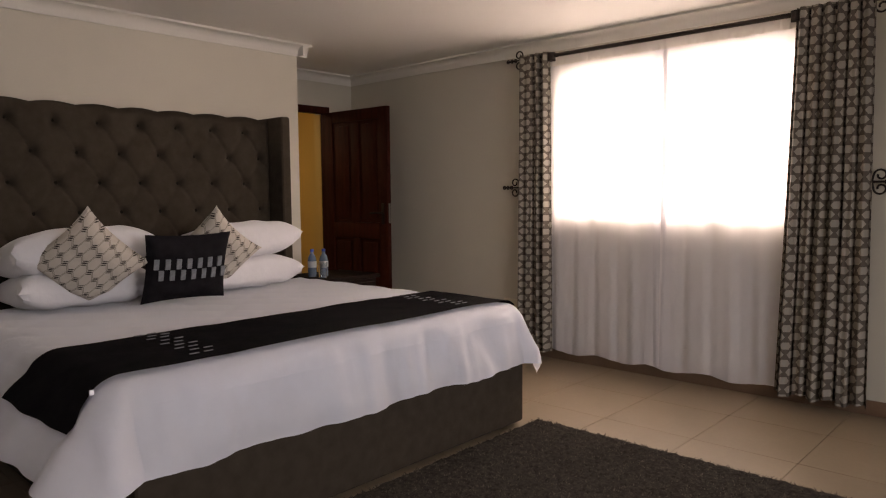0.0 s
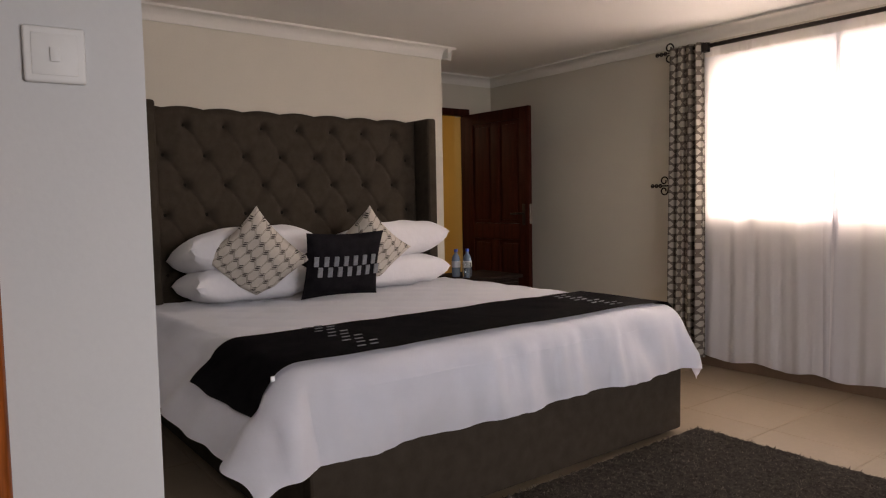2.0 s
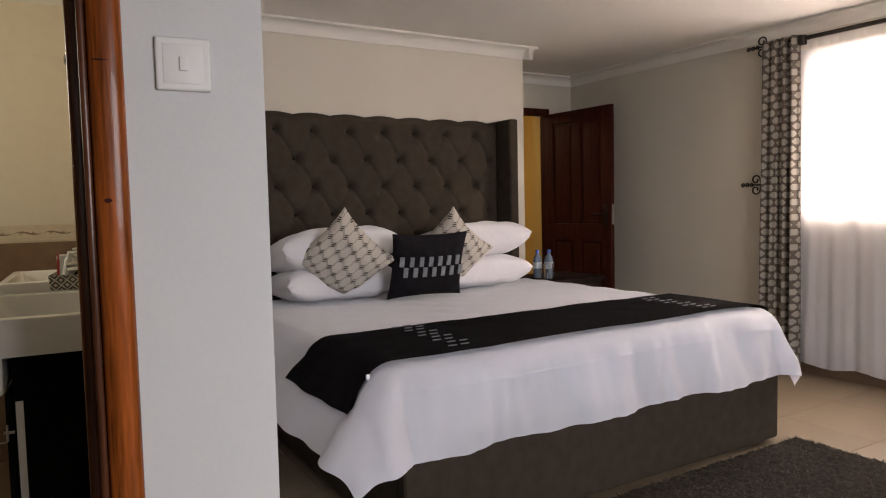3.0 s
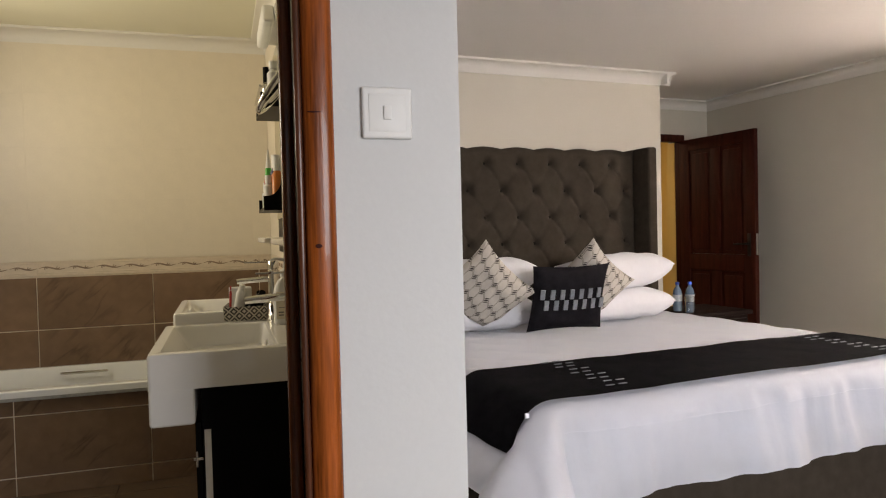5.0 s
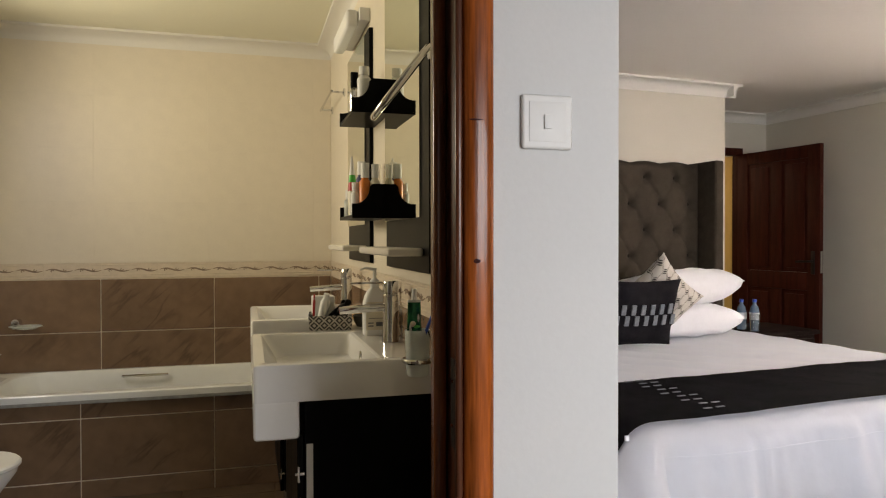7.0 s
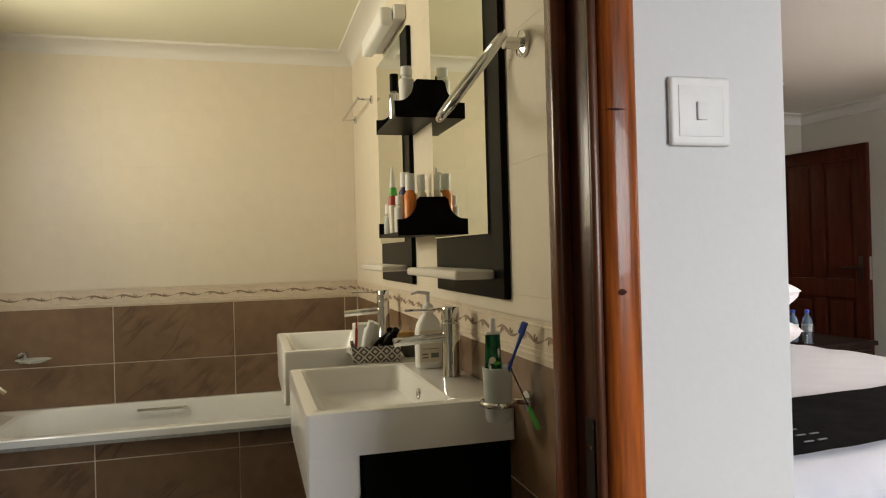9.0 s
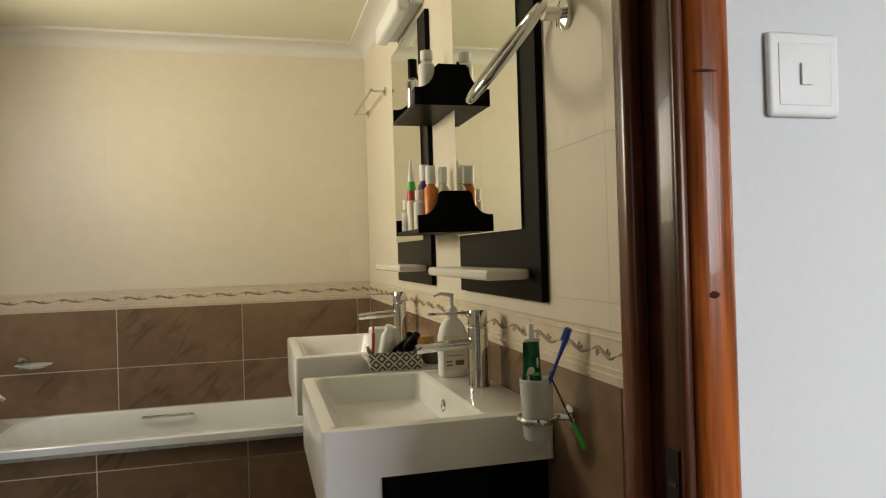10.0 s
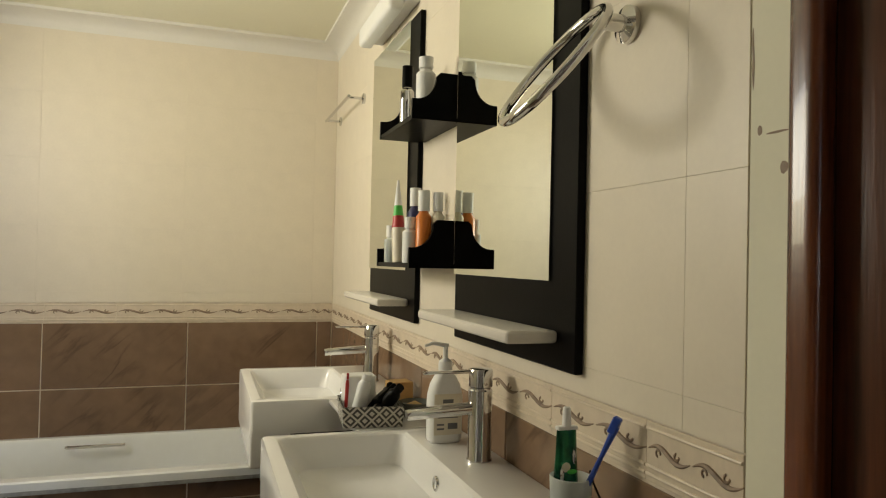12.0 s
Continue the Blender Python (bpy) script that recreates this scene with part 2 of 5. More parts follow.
# the folded edge of the voile is denser
M["voile_hem"] = material("voile_hem", (0.9, 0.89, 0.92), 0.8, vary=0.03, scale=12, fine=500, bump=0.05)
_n, _l = M["voile_hem"].node_tree.nodes, M["voile_hem"].node_tree.links
_trans, _mix = _n.new("ShaderNodeBsdfTranslucent"), _n.new("ShaderNodeMixShader")
_trans.inputs["Color"].default_value = (0.95, 0.94, 0.96, 1)
_mix.inputs["Fac"].default_value = 0.2
_l.new(_n["Principled BSDF"].outputs["BSDF"], _mix.inputs[1])
_l.new(_trans.outputs["BSDF"], _mix.inputs[2])
_l.new(_mix.outputs["Shader"], _n["Material Output"].inputs["Surface"])


# heading cloth whose yellow paints in the sunlit lintel seen through it
M["voile_heading"] = M["voile_hem"].copy()
M["voile_heading"].name = "voile_heading"
for _node in M["voile_heading"].node_tree.nodes:
    if _node.type == "BSDF_TRANSLUCENT":
        _node.inputs["Color"].default_value = (0.9, 0.8, 0.58, 1)


def math_node(n, l, op, a, b=None, c=None):
    node = n.new("ShaderNodeMath")
    node.operation = op
    for i, v in enumerate((a, b, c)):
        if v is None:
            continue
        if isinstance(v, (int, float)):
            node.inputs[i].default_value = v
        else:
            l.new(v, node.inputs[i])
    return node.outputs[0]


def pattern_cloth(name, ground, line, cell, build):
    """Woven cloth whose figure is worked out from its own UV coordinates."""
    m = material(name, ground, 0.88, vary=0.08, scale=30, fine=400, bump=0.25)
    n, l = m.node_tree.nodes, m.node_tree.links
    uv, sep = n.new("ShaderNodeUVMap"), n.new("ShaderNodeSeparateXYZ")
    l.new(uv.outputs["UV"], sep.inputs[0])
    u = math_node(n, l, "DIVIDE", sep.outputs["X"], cell[0])
    v = math_node(n, l, "DIVIDE", sep.outputs["Y"], cell[1])
    mask = build(n, l, u, v)
    p = shader(m)
    old = p.inputs["Base Color"].links[0].from_socket
    mix = n.new("ShaderNodeMix")
    mix.data_type = "RGBA"
    l.new(mask, mix.inputs["Factor"])
    l.new(old, mix.inputs["A"])
    mix.inputs["B"].default_value = (*line, 1)
    l.new(mix.outputs["Result"], p.inputs["Base Color"])
    return m


def honeycomb(n, l, u, v):
    """Rounded hexagonal spots in offset rows."""
    def spot(du, dv):
        fu = math_node(n, l, "SUBTRACT", math_node(n, l, "FRACT", math_node(n, l, "ADD", u, du)), 0.5)
        fv = math_node(n, l, "SUBTRACT", math_node(n, l, "FRACT", math_node(n, l, "ADD", v, dv)), 0.5)
        au, av = math_node(n, l, "ABSOLUTE", fu), math_node(n, l, "MULTIPLY", math_node(n, l, "ABSOLUTE", fv), 1.75)
        slant = math_node(n, l, "ADD", math_node(n, l, "MULTIPLY", au, 0.85), math_node(n, l, "MULTIPLY", av, 0.5))
        return math_node(n, l, "MAXIMUM", slant, av)
    d = math_node(n, l, "MINIMUM", spot(0, 0), spot(0.5, 0.5))
    return math_node(n, l, "LESS_THAN", d, 0.355)


def chain(n, l, u, v):
    """Wavy double lines that swing towards each other and touch, like an interlaced chain; the cloth is cut on the bias."""
    p = math_node(n, l, "MULTIPLY", math_node(n, l, "ADD", u, v), 0.7071)
    q = math_node(n, l, "MULTIPLY", math_node(n, l, "SUBTRACT", u, v), 0.7071)
    wave = math_node(n, l, "MULTIPLY", math_node(n, l, "SINE", math_node(n, l, "MULTIPLY", math_node(n, l, "ADD", p, math_node(n, l, "MULTIPLY", q, 0.5)), math.tau)), 0.8)
    wave = math_node(n, l, "MULTIPLY", math_node(n, l, "MAXIMUM", math_node(n, l, "MINIMUM", wave, 0.5), -0.5), 0.8)
    q2 = math_node(n, l, "MULTIPLY", q, 2.0)
    lines = []
    for shift, sign in ((0.0, 1.0), (1.0, -1.0)):
        h = math_node(n, l, "ADD", math_node(n, l, "ADD", q2, math_node(n, l, "MULTIPLY", wave, sign)), shift)
        d = math_node(n, l, "ABSOLUTE", math_node(n, l, "SUBTRACT", math_node(n, l, "FRACT", math_node(n, l, "MULTIPLY", h, 0.5)), 0.5))
        lines.append(math_node(n, l, "LESS_THAN", math_node(n, l, "ABSOLUTE", math_node(n, l, "SUBTRACT", d, 0.066)), 0.031))
    bar = math_node(n, l, "LESS_THAN", math_node(n, l, "ABSOLUTE", math_node(n, l, "SUBTRACT", math_node(n, l, "FRACT", math_node(n, l, "MULTIPLY", math_node(n, l, "ADD", p, math_node(n, l, "MULTIPLY", q, 0.5)), 2.0)), 0.5)), 0.2)
    return math_node(n, l, "MULTIPLY", math_node(n, l, "MAXIMUM", lines[0], lines[1]), math_node(n, l, "ADD", math_node(n, l, "MULTIPLY", bar, 0.35), 0.65))


def diamonds(n, l, u, v):
    fu = math_node(n, l, "PINGPONG", u, 0.5)
    fv = math_node(n, l, "PINGPONG", v, 0.5)
    s = math_node(n, l, "ADD", fu, fv)
    return math_node(n, l, "GREATER_THAN", math_node(n, l, "FRACT", math_node(n, l, "MULTIPLY", s, 2.5)), 0.5)


M["drape"] = pattern_cloth("drape_cloth", (0.10, 0.082, 0.066), (0.32, 0.29, 0.25), (0.072, 0.102), honeycomb)
M["chain_cloth"] = pattern_cloth("chain_cloth", (0.47, 0.43, 0.38), (0.032, 0.025, 0.02), (0.088, 0.088), chain)
M["basket_cloth"] = pattern_cloth("basket_weave", (0.55, 0.52, 0.46), (0.07, 0.065, 0.06), (0.035, 0.035), diamonds)


# ---- building helpers ----
def box(bm, x0, x1, y0, y1, z0, z1, bevel=0.0, seg=2):
    r = bmesh.ops.create_cube(bm, size=1.0, matrix=Matrix.LocRotScale(((x0 + x1) / 2, (y0 + y1) / 2, (z0 + z1) / 2), None, (abs(x1 - x0), abs(y1 - y0), abs(z1 - z0))))
    if bevel:
        edges = list({e for v in r["verts"] for e in v.link_edges})
        bmesh.ops.bevel(bm, geom=edges, offset=bevel, segments=seg, profile=0.6, affect="EDGES")
    return bm


def boxed(*args, **kw):
    return box(bmesh.new(), *args, **kw)


def sweep(bm, points, radius, sides=10, closed=False):
    """A round tube along points; radius is one number or one for each point."""
    pts = [Vector(p) for p in points]
    rings, up = [], None
    for i, p in enumerate(pts):
        a = pts[i - 1] if (i or closed) else p
        b = pts[(i + 1) % len(pts)] if (i < len(pts) - 1 or closed) else p
        d = (b - a).normalized()
        if up is None:
            up = d.orthogonal().normalized()
        up = (up - d * up.dot(d)).normalized()
        side = d.cross(up)
        r = radius[i] if isinstance(radius, (list, tuple)) else radius
        rings.append([bm.verts.new(p + (up * math.cos(k * math.tau / sides) + side * math.sin(k * math.tau / sides)) * r) for k in range(sides)])
    count = len(rings)
    for i in range(count if closed else count - 1):
        a, b = rings[i], rings[(i + 1) % count]
        for k in range(sides):
            bm.faces.new((a[k], a[(k + 1) % sides], b[(k + 1) % sides], b[k]))
    if not closed:
        bm.faces.new(rings[0][::-1])
        bm.faces.new(rings[-1])
    return bm


def lathe(bm, profile, centre=(0, 0, 0), sides=28):
    """Turns (radius, height) pairs about the upright axis through centre."""
    c = Vector(centre)
    rings = []
    for r, z in profile:
        if r < 1e-5:
            rings.append([bm.verts.new(c + Vector((0, 0, z)))])
        else:
            rings.append([bm.verts.new(c + Vector((r * math.cos(k * math.tau / sides), r * math.sin(k * math.tau / sides), z))) for k in range(sides)])
    for a, b in zip(rings, rings[1:]):
        for k in range(sides):
            va = [a[k % len(a)], a[(k + 1) % len(a)]] if len(a) > 1 else [a[0]]
            vb = [b[(k + 1) % len(b)], b[k % len(b)]] if len(b) > 1 else [b[0]]
            if len(va) + len(vb) > 2:
                bm.faces.new(va + vb)
    return bm


def loop_skin(bm, loops, cap_first=False, cap_last=False):
    rows = [[bm.verts.new(p) for p in loop] for loop in loops]
    for a, b in zip(rows, rows[1:]):
        for k in range(len(a)):
            bm.faces.new((a[k], a[(k + 1) % len(a)], b[(k + 1) % len(b)], b[k]))
    if cap_first:
        bm.faces.new(rows[0][::-1])
    if cap_last:
        bm.faces.new(rows[-1])
    return bm


def rounded_rect(x0, x1, y0, y1, z, r, seg=6):
    pts = []
    for cx, cy, a0 in ((x1 - r, y1 - r, 0), (x0 + r, y1 - r, 90), (x0 + r, y0 + r, 180), (x1 - r, y0 + r, 270)):
        for k in range(seg + 1):
            a = radians(a0 + 90 * k / seg)
            pts.append(Vector((cx + r * math.cos(a), cy + r * math.sin(a), z)))
    return pts


def mesh_of(name, bm, mat, smooth=True):
    bmesh.ops.recalc_face_normals(bm, faces=bm.faces)
    me = bpy.data.meshes.new(name)
    bm.to_mesh(me)
    bm.free()
    me.materials.append(M[mat] if isinstance(mat, str) else mat)
    if smooth:
        me.shade_smooth()
        me.set_sharp_from_angle(angle=radians(35))
    return me


def part(name, bm, mat, parent, label="", smooth=True):
    ob = new(name, mesh_of(name, bm, mat, smooth))
    ob.parent = parent
    if label:
        tagged(ob, label)
    return ob


def solid(name, bm, mat, label, category, kind="", at=None, smooth=True, group=""):
    """A top-level thing that is one mesh."""
    ob = new(name, mesh_of(name, bm, mat, smooth))
    if at is not None:
        ob.matrix_world = at
    return tagged(ob, label, category, group, kind)


def thing(name, label, category, at=None, group="", kind=""):
    ob = new(name)
    ob.empty_display_size = 0.05
    if at is not None:
        ob.matrix_world = at
    return tagged(ob, label, category, group, kind)


def wall_mesh(u0, u1, t0, t1, z0, z1, holes, along="x"):
    """A thick wall along x or y with openings cut through it: holes are (u0, u1, z0, z1)."""
    bm = bmesh.new()
    cuts = sorted({u0, u1, *[h[0] for h in holes], *[h[1] for h in holes]})
    for a, b in zip(cuts, cuts[1:]):
        spans, low = [], z0
        for h in sorted([h for h in holes if h[0] <= a and h[1] >= b], key=lambda h: h[2]):
            spans.append((low, h[2]))
            low = h[3]
        spans.append((low, z1))
        for s0, s1 in spans:
            if s1 - s0 > 1e-4:
                box(bm, a, b, t0, t1, s0, s1) if along == "x" else box(bm, t0, t1, a, b, s0, s1)
    bmesh.ops.remove_doubles(bm, verts=bm.verts, dist=1e-5)
    return bm


def cornice(bm, start, end, inward, z_top, drop=0.085, out=0.085):
    """A coved plaster cornice between two points of a wall's face."""
    s, e, n = Vector((*start, 0)), Vector((*end, 0)), Vector((*inward, 0)).normalized()
    shape = [(0, -drop), (0.012, -drop), (0.014, -drop + 0.014)]
    shape += [(0.016 + (out - 0.03) * (1 - math.cos(radians(a))), -drop + 0.018 + (drop - 0.034) * math.sin(radians(a))) for a in range(0, 91, 15)]
    shape += [(out, -0.014), (out, 0), (0, 0)]
    rows = []
    for p in (s, e):
        rows.append([bm.verts.new(p + n * o + Vector((0, 0, z_top + h))) for o, h in shape])
    k = len(shape)
    for i in range(k):
        bm.faces.new((rows[0][i], rows[0][(i + 1) % k], rows[1][(i + 1) % k], rows[1][i]))
    bm.faces.new(rows[0][::-1])
    bm.faces.new(rows[1])
    return bm


# ---- the plan ----
# The bedroom's axes: u runs along the window wall, v points out of the window.
ROOM = pose(-2.7, 4.711, 0, 0, 0, 4.57)
CEIL, BATH_CEIL = 2.385, 2.47
HEAD_U, END_V = -1.52, -1.228           # headboard wall's face and its free end
NIB_X, NIB_Y = -0.96, 0.69              # corner of the wall with the switch
DOOR_Y0, DOOR_Y1 = -0.46, 0.38          # bathroom doorway
BATH_N, BATH_W, BATH_S = 0.537, -4.196, -1.39


def room(u, v, z=0.0):
    return ROOM @ Vector((u, v, z))


# ---- setting: bedroom ----
solid("floor", boxed(-7.2, 3.2, -3.2, 6.2, -0.2, -0.012), "floor_grout", "beige ceramic floor tiles with thin joints", "floor", "structure")
solid("ground", boxed(-60, 60, 6.3, 80, -0.6, -0.35), "earth", "bright garden ground beyond the bedroom window", "ground", "structure")
WIN = (0.03, 1.68, 1.09, 2.17)
solid("wall_north", wall_mesh(-2.5, 4.6, 0.0, 0.22, 0, CEIL + 0.1, [WIN]), "wall", "cream painted bedroom wall with a wide window", "wall", "structure", ROOM, smooth=False)
solid("wall_headboard", boxed(-2.36, HEAD_U, -3.96, END_V, 0, CEIL + 0.1), "wall", "cream painted wall behind the bed with a free end", "wall", "structure", ROOM, smooth=False)
solid("wall_recess", wall_mesh(-3.9, 0.3, -2.5, -2.36, 0, CEIL + 0.1, [(-1.2, -0.33, 0, 2.06)], "y"), "wall", "cream wall at the back of the recess with a doorway", "wall", "structure", ROOM, smooth=False)
solid("wall_corridor", boxed(-4.1, -3.95, -4.2, 0.4, 0, 2.6), "yellow", "ochre yellow wall of the corridor beyond the door", "wall", "structure", ROOM, smooth=False)
solid("wall_corridor_end", boxed(-4.0, -2.5, 0.25, 0.35, 0, 2.6), "yellow", "ochre yellow end wall of the corridor", "wall", "structure", ROOM, smooth=False)
solid("wall_corridor_south", boxed(-4.0, -2.5, -4.2, -4.1, 0, 2.6), "yellow", "ochre yellow wall of the corridor", "wall", "structure", ROOM, smooth=False)
solid("wall_partition", boxed(-4.35, NIB_X - 0.13, BATH_N + 0.012, NIB_Y, 0, 2.6), "daylit_wall", "painted partition between bedroom and bathroom, whitened for the daylight on it", "wall", "structure", smooth=False)
nib = wall_mesh(-3.0, NIB_Y, NIB_X - 0.13, NIB_X, 0, 2.6, [(DOOR_Y0 - 0.02, DOOR_Y1 + 0.02, 0, 2.05)], "y")
solid("wall_switch", nib, "daylit_wall", "smooth painted wall with the bathroom doorway, whitened for the daylight on it", "wall", "structure", smooth=False)
solid("wall_east", wall_mesh(-3.0, 5.6, 2.75, 2.95, 0, 2.6, [(0.3, 3.6, 0.02, 2.25)], "y"), "wall", "cream painted bedroom wall", "wall", "structure", smooth=False)
solid("wall_south", boxed(-1.1, 2.95, -3.1, -2.95, 0, 2.6), "wall", "cream painted bedroom wall", "wall", "structure", smooth=False)
solid("ceiling", boxed(-7.4, 3.2, 0.6, 6.0, CEIL, CEIL + 0.12), "ceiling", "flat white painted bedroom ceiling", "ceiling", "structure", smooth=False)
solid("ceiling_bed_south", boxed(NIB_X - 0.1, 3.2, -3.2, 0.6, CEIL, CEIL + 0.12), "ceiling", "flat white painted bedroom ceiling", "ceiling", "structure", smooth=False)
solid("ceiling_bath", boxed(-4.5, NIB_X - 0.1, -3.2, 0.6, BATH_CEIL, BATH_CEIL + 0.1), "bath_paint", "flat pale painted bathroom ceiling", "ceiling", "structure", smooth=False)

bm = bmesh.new()
cornice(bm, (-2.36, 0.0), (4.4, 0.0), (0, -1), CEIL)
cornice(bm, (HEAD_U, -3.95), (HEAD_U, END_V + 0.085), (1, 0), CEIL)
cornice(bm, (-2.36, END_V), (HEAD_U + 0.085, END_V), (0, 1), CEIL)
cornice(bm, (-2.36, -1.3), (-2.36, 0.0), (1, 0), CEIL)
solid("trim_cornice_bedroom", bm, "cornice", "white coved plaster cornice round the bedroom", "cornice", "structure", ROOM)
bm = bmesh.new()
cornice(bm, (BATH_W, -2.9), (BATH_W, BATH_N), (1, 0), BATH_CEIL, 0.08, 0.1)
cornice(bm, (BATH_W, BATH_N), (-1.1, BATH_N), (0, -1), BATH_CEIL, 0.08, 0.1)
solid("trim_cornice_bathroom", bm, "cornice", "white coved plaster cornice round the bathroom", "cornice", "structure")
bm = bmesh.new()
box(bm, -2.3, 4.4, -0.014, 0, 0, 0.085, 0.003)
box(bm, -2.36, HEAD_U + 0.014, END_V, END_V + 0.014, 0, 0.085, 0.003)
solid("baseboard", bm, "skirting", "low dark brown tile skirting along the wall", "skirting", "structure", ROOM)


def window(name, label, u0, u1, z0, z1, v0, v1, at, mullions):
    w = thing(name, label, "window", at, kind="structure")
    bm = bmesh.new()
    for a, b, c, d in ((u0, u1, z0, z0 + 0.05), (u0, u1, z1 - 0.05, z1), (u0, u0 + 0.05, z0 + 0.05, z1 - 0.05), (u1 - 0.05, u1, z0 + 0.05, z1 - 0.05)):
        box(bm, a, b, v0, v1, c, d, 0.004, 1)
    for m in mullions:
        box(bm, m - 0.02, m + 0.02, v0, v1, z0 + 0.05, z1 - 0.05, 0.004, 1)
    part("window_frame", bm, "window_frame", w)
    edges = [u0 + 0.05, *mullions, u1 - 0.05]
    for a, b in zip(edges, edges[1:]):
        pane = part("pane", boxed(a + 0.02, b - 0.02, (v0 + v1) / 2 - 0.003, (v0 + v1) / 2 + 0.003, z0 + 0.05, z1 - 0.05), "glass", w)
        pane.visible_shadow = False
    for m in (u0 + 0.26, u0 + 0.38, u0 + 1.11, u0 + 1.17):
        if mullions and m < u1 - 0.1:
            part("window_stay", boxed(m, m + 0.055, -0.018, -0.0005, z0 - 0.03, z0 + 0.004, 0.001, 1), "iron", w)
    part("window_sill", boxed(u0 + 0.001, u1 - 0.001, -0.002, v0 - 0.004, z0 + 0.001, z0 + 0.016, 0.004), "cornice", w)
    return w


window("window_1", "steel framed bedroom window behind sheer curtains", *WIN, 0.1, 0.15, ROOM, (0.85,))

# door frame of the recess and the open door
frame_thing = thing("door_frame", "dark mahogany frame of the open bedroom door", "door frame", ROOM, kind="structure")
for nm, args in (("frame_head", (-2.40, -2.33, -1.24, -0.29, 2.01, 2.075)), ("frame_post", (-2.40, -2.33, -0.345, -0.29, 0, 2.01)), ("frame_post", (-2.40, -2.33, -1.24, -1.185, 0, 2.01))):
    part(nm, boxed(*args, bevel=0.006), "dark_wood", frame_thing)

part("reveal", boxed(-2.506, -2.402, -0.345, -0.3305, 0, 2.01, 0.003, 1), "yellow", frame_thing, "ochre painted reveal of the doorway")


def panel_door(name, label, at):
    """A framed leaf with raised panels, hinged at u = 0, 0.82 wide."""
    d = thing(name, label, "door", at, kind="structure")
    width, high, thick = 0.82, 2.0, 0.04
    for a, b, z0, z1 in ((0, 0.11, 0, high), (width - 0.11, width, 0, high)):
        part("stile", boxed(a, b, -thick / 2, thick / 2, z0, z1, 0.004), "dark_wood", d)
    for z0, z1 in ((0, 0.2), (0.86, 1.0), (1.9, high)):
        part("rail", boxed(0.112, width - 0.112, -thick / 2, thick / 2, z0, z1, 0.004), "dark_wood", d)
    part("mid_stile", boxed(width / 2 - 0.05, width / 2 + 0.05, -thick / 2, thick / 2, 0.202, 0.858, 0.004), "dark_wood", d)
    part("mid_stile", boxed(width / 2 - 0.05, width / 2 + 0.05, -thick / 2, thick / 2, 1.002, 1.898, 0.004), "dark_wood", d)
    for a, b in ((0.112, width / 2 - 0.052), (width / 2 + 0.052, width - 0.112)):
        for z0, z1 in ((0.202, 0.858), (1.002, 1.898)):
            part("panel", boxed(a, b, -0.008, 0.008, z0, z1), "dark_wood", d)
            part("panel", boxed(a + 0.03, b - 0.03, -0.016, 0.016, z0 + 0.03, z1 - 0.03, 0.012, 2), "dark_wood", d)
    plate = part("lock_plate", boxed(width + 0.0005, width + 0.003, -0.012, 0.012, 1.0, 1.17, 0.001), "chrome", d)
    lever = bmesh.new()
    sweep(lever, [(width - 0.057, -0.026, 1.09), (width - 0.057, -0.065, 1.09), (width - 0.075, -0.072, 1.09), (width - 0.17, -0.072, 1.086)], 0.008)
    box(lever, width - 0.075, width - 0.04, -0.025, -0.0205, 0.99, 1.17, 0.003)
    part("handle", lever, "iron", d, "dark lever handle on a plate")
    return d


panel_door("door_1", "dark mahogany panelled door standing wide open", ROOM @ pose(-2.30, -0.36, 0.01, 0, 0, 2.0))

# bathroom doorway: jamb, stop and architrave
jamb = thing("door_frame_bath", "varnished reddish pine doorway frame with knots", "door frame", kind="structure")
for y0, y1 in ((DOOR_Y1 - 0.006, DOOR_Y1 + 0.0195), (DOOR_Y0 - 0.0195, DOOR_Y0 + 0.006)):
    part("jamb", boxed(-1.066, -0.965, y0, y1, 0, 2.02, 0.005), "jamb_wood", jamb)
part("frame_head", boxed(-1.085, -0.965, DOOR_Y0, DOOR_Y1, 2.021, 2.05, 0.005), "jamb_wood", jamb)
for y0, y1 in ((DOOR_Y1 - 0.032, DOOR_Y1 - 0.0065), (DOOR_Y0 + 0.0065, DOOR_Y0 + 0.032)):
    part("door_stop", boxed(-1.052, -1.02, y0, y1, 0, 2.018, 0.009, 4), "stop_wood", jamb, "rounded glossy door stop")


def architrave(y0, y1, x0, x1):
    """A moulded board with a full rounded face."""
    shape = []
    for k in range(25):
        q = 2 * k / 24 - 1
        shape.append((x0 + 0.004 + (x1 - x0 - 0.004) * (1 - abs(q) ** 2.8) ** 0.6, (y0 + y1) / 2 + q * (y1 - y0) / 2))
    shape = [(x0, y0), *shape, (x0, y1)]
    return loop_skin(bmesh.new(), [[Vector((x, y, z)) for x, y in shape] for z in (0.0, 2.02)], True, True)


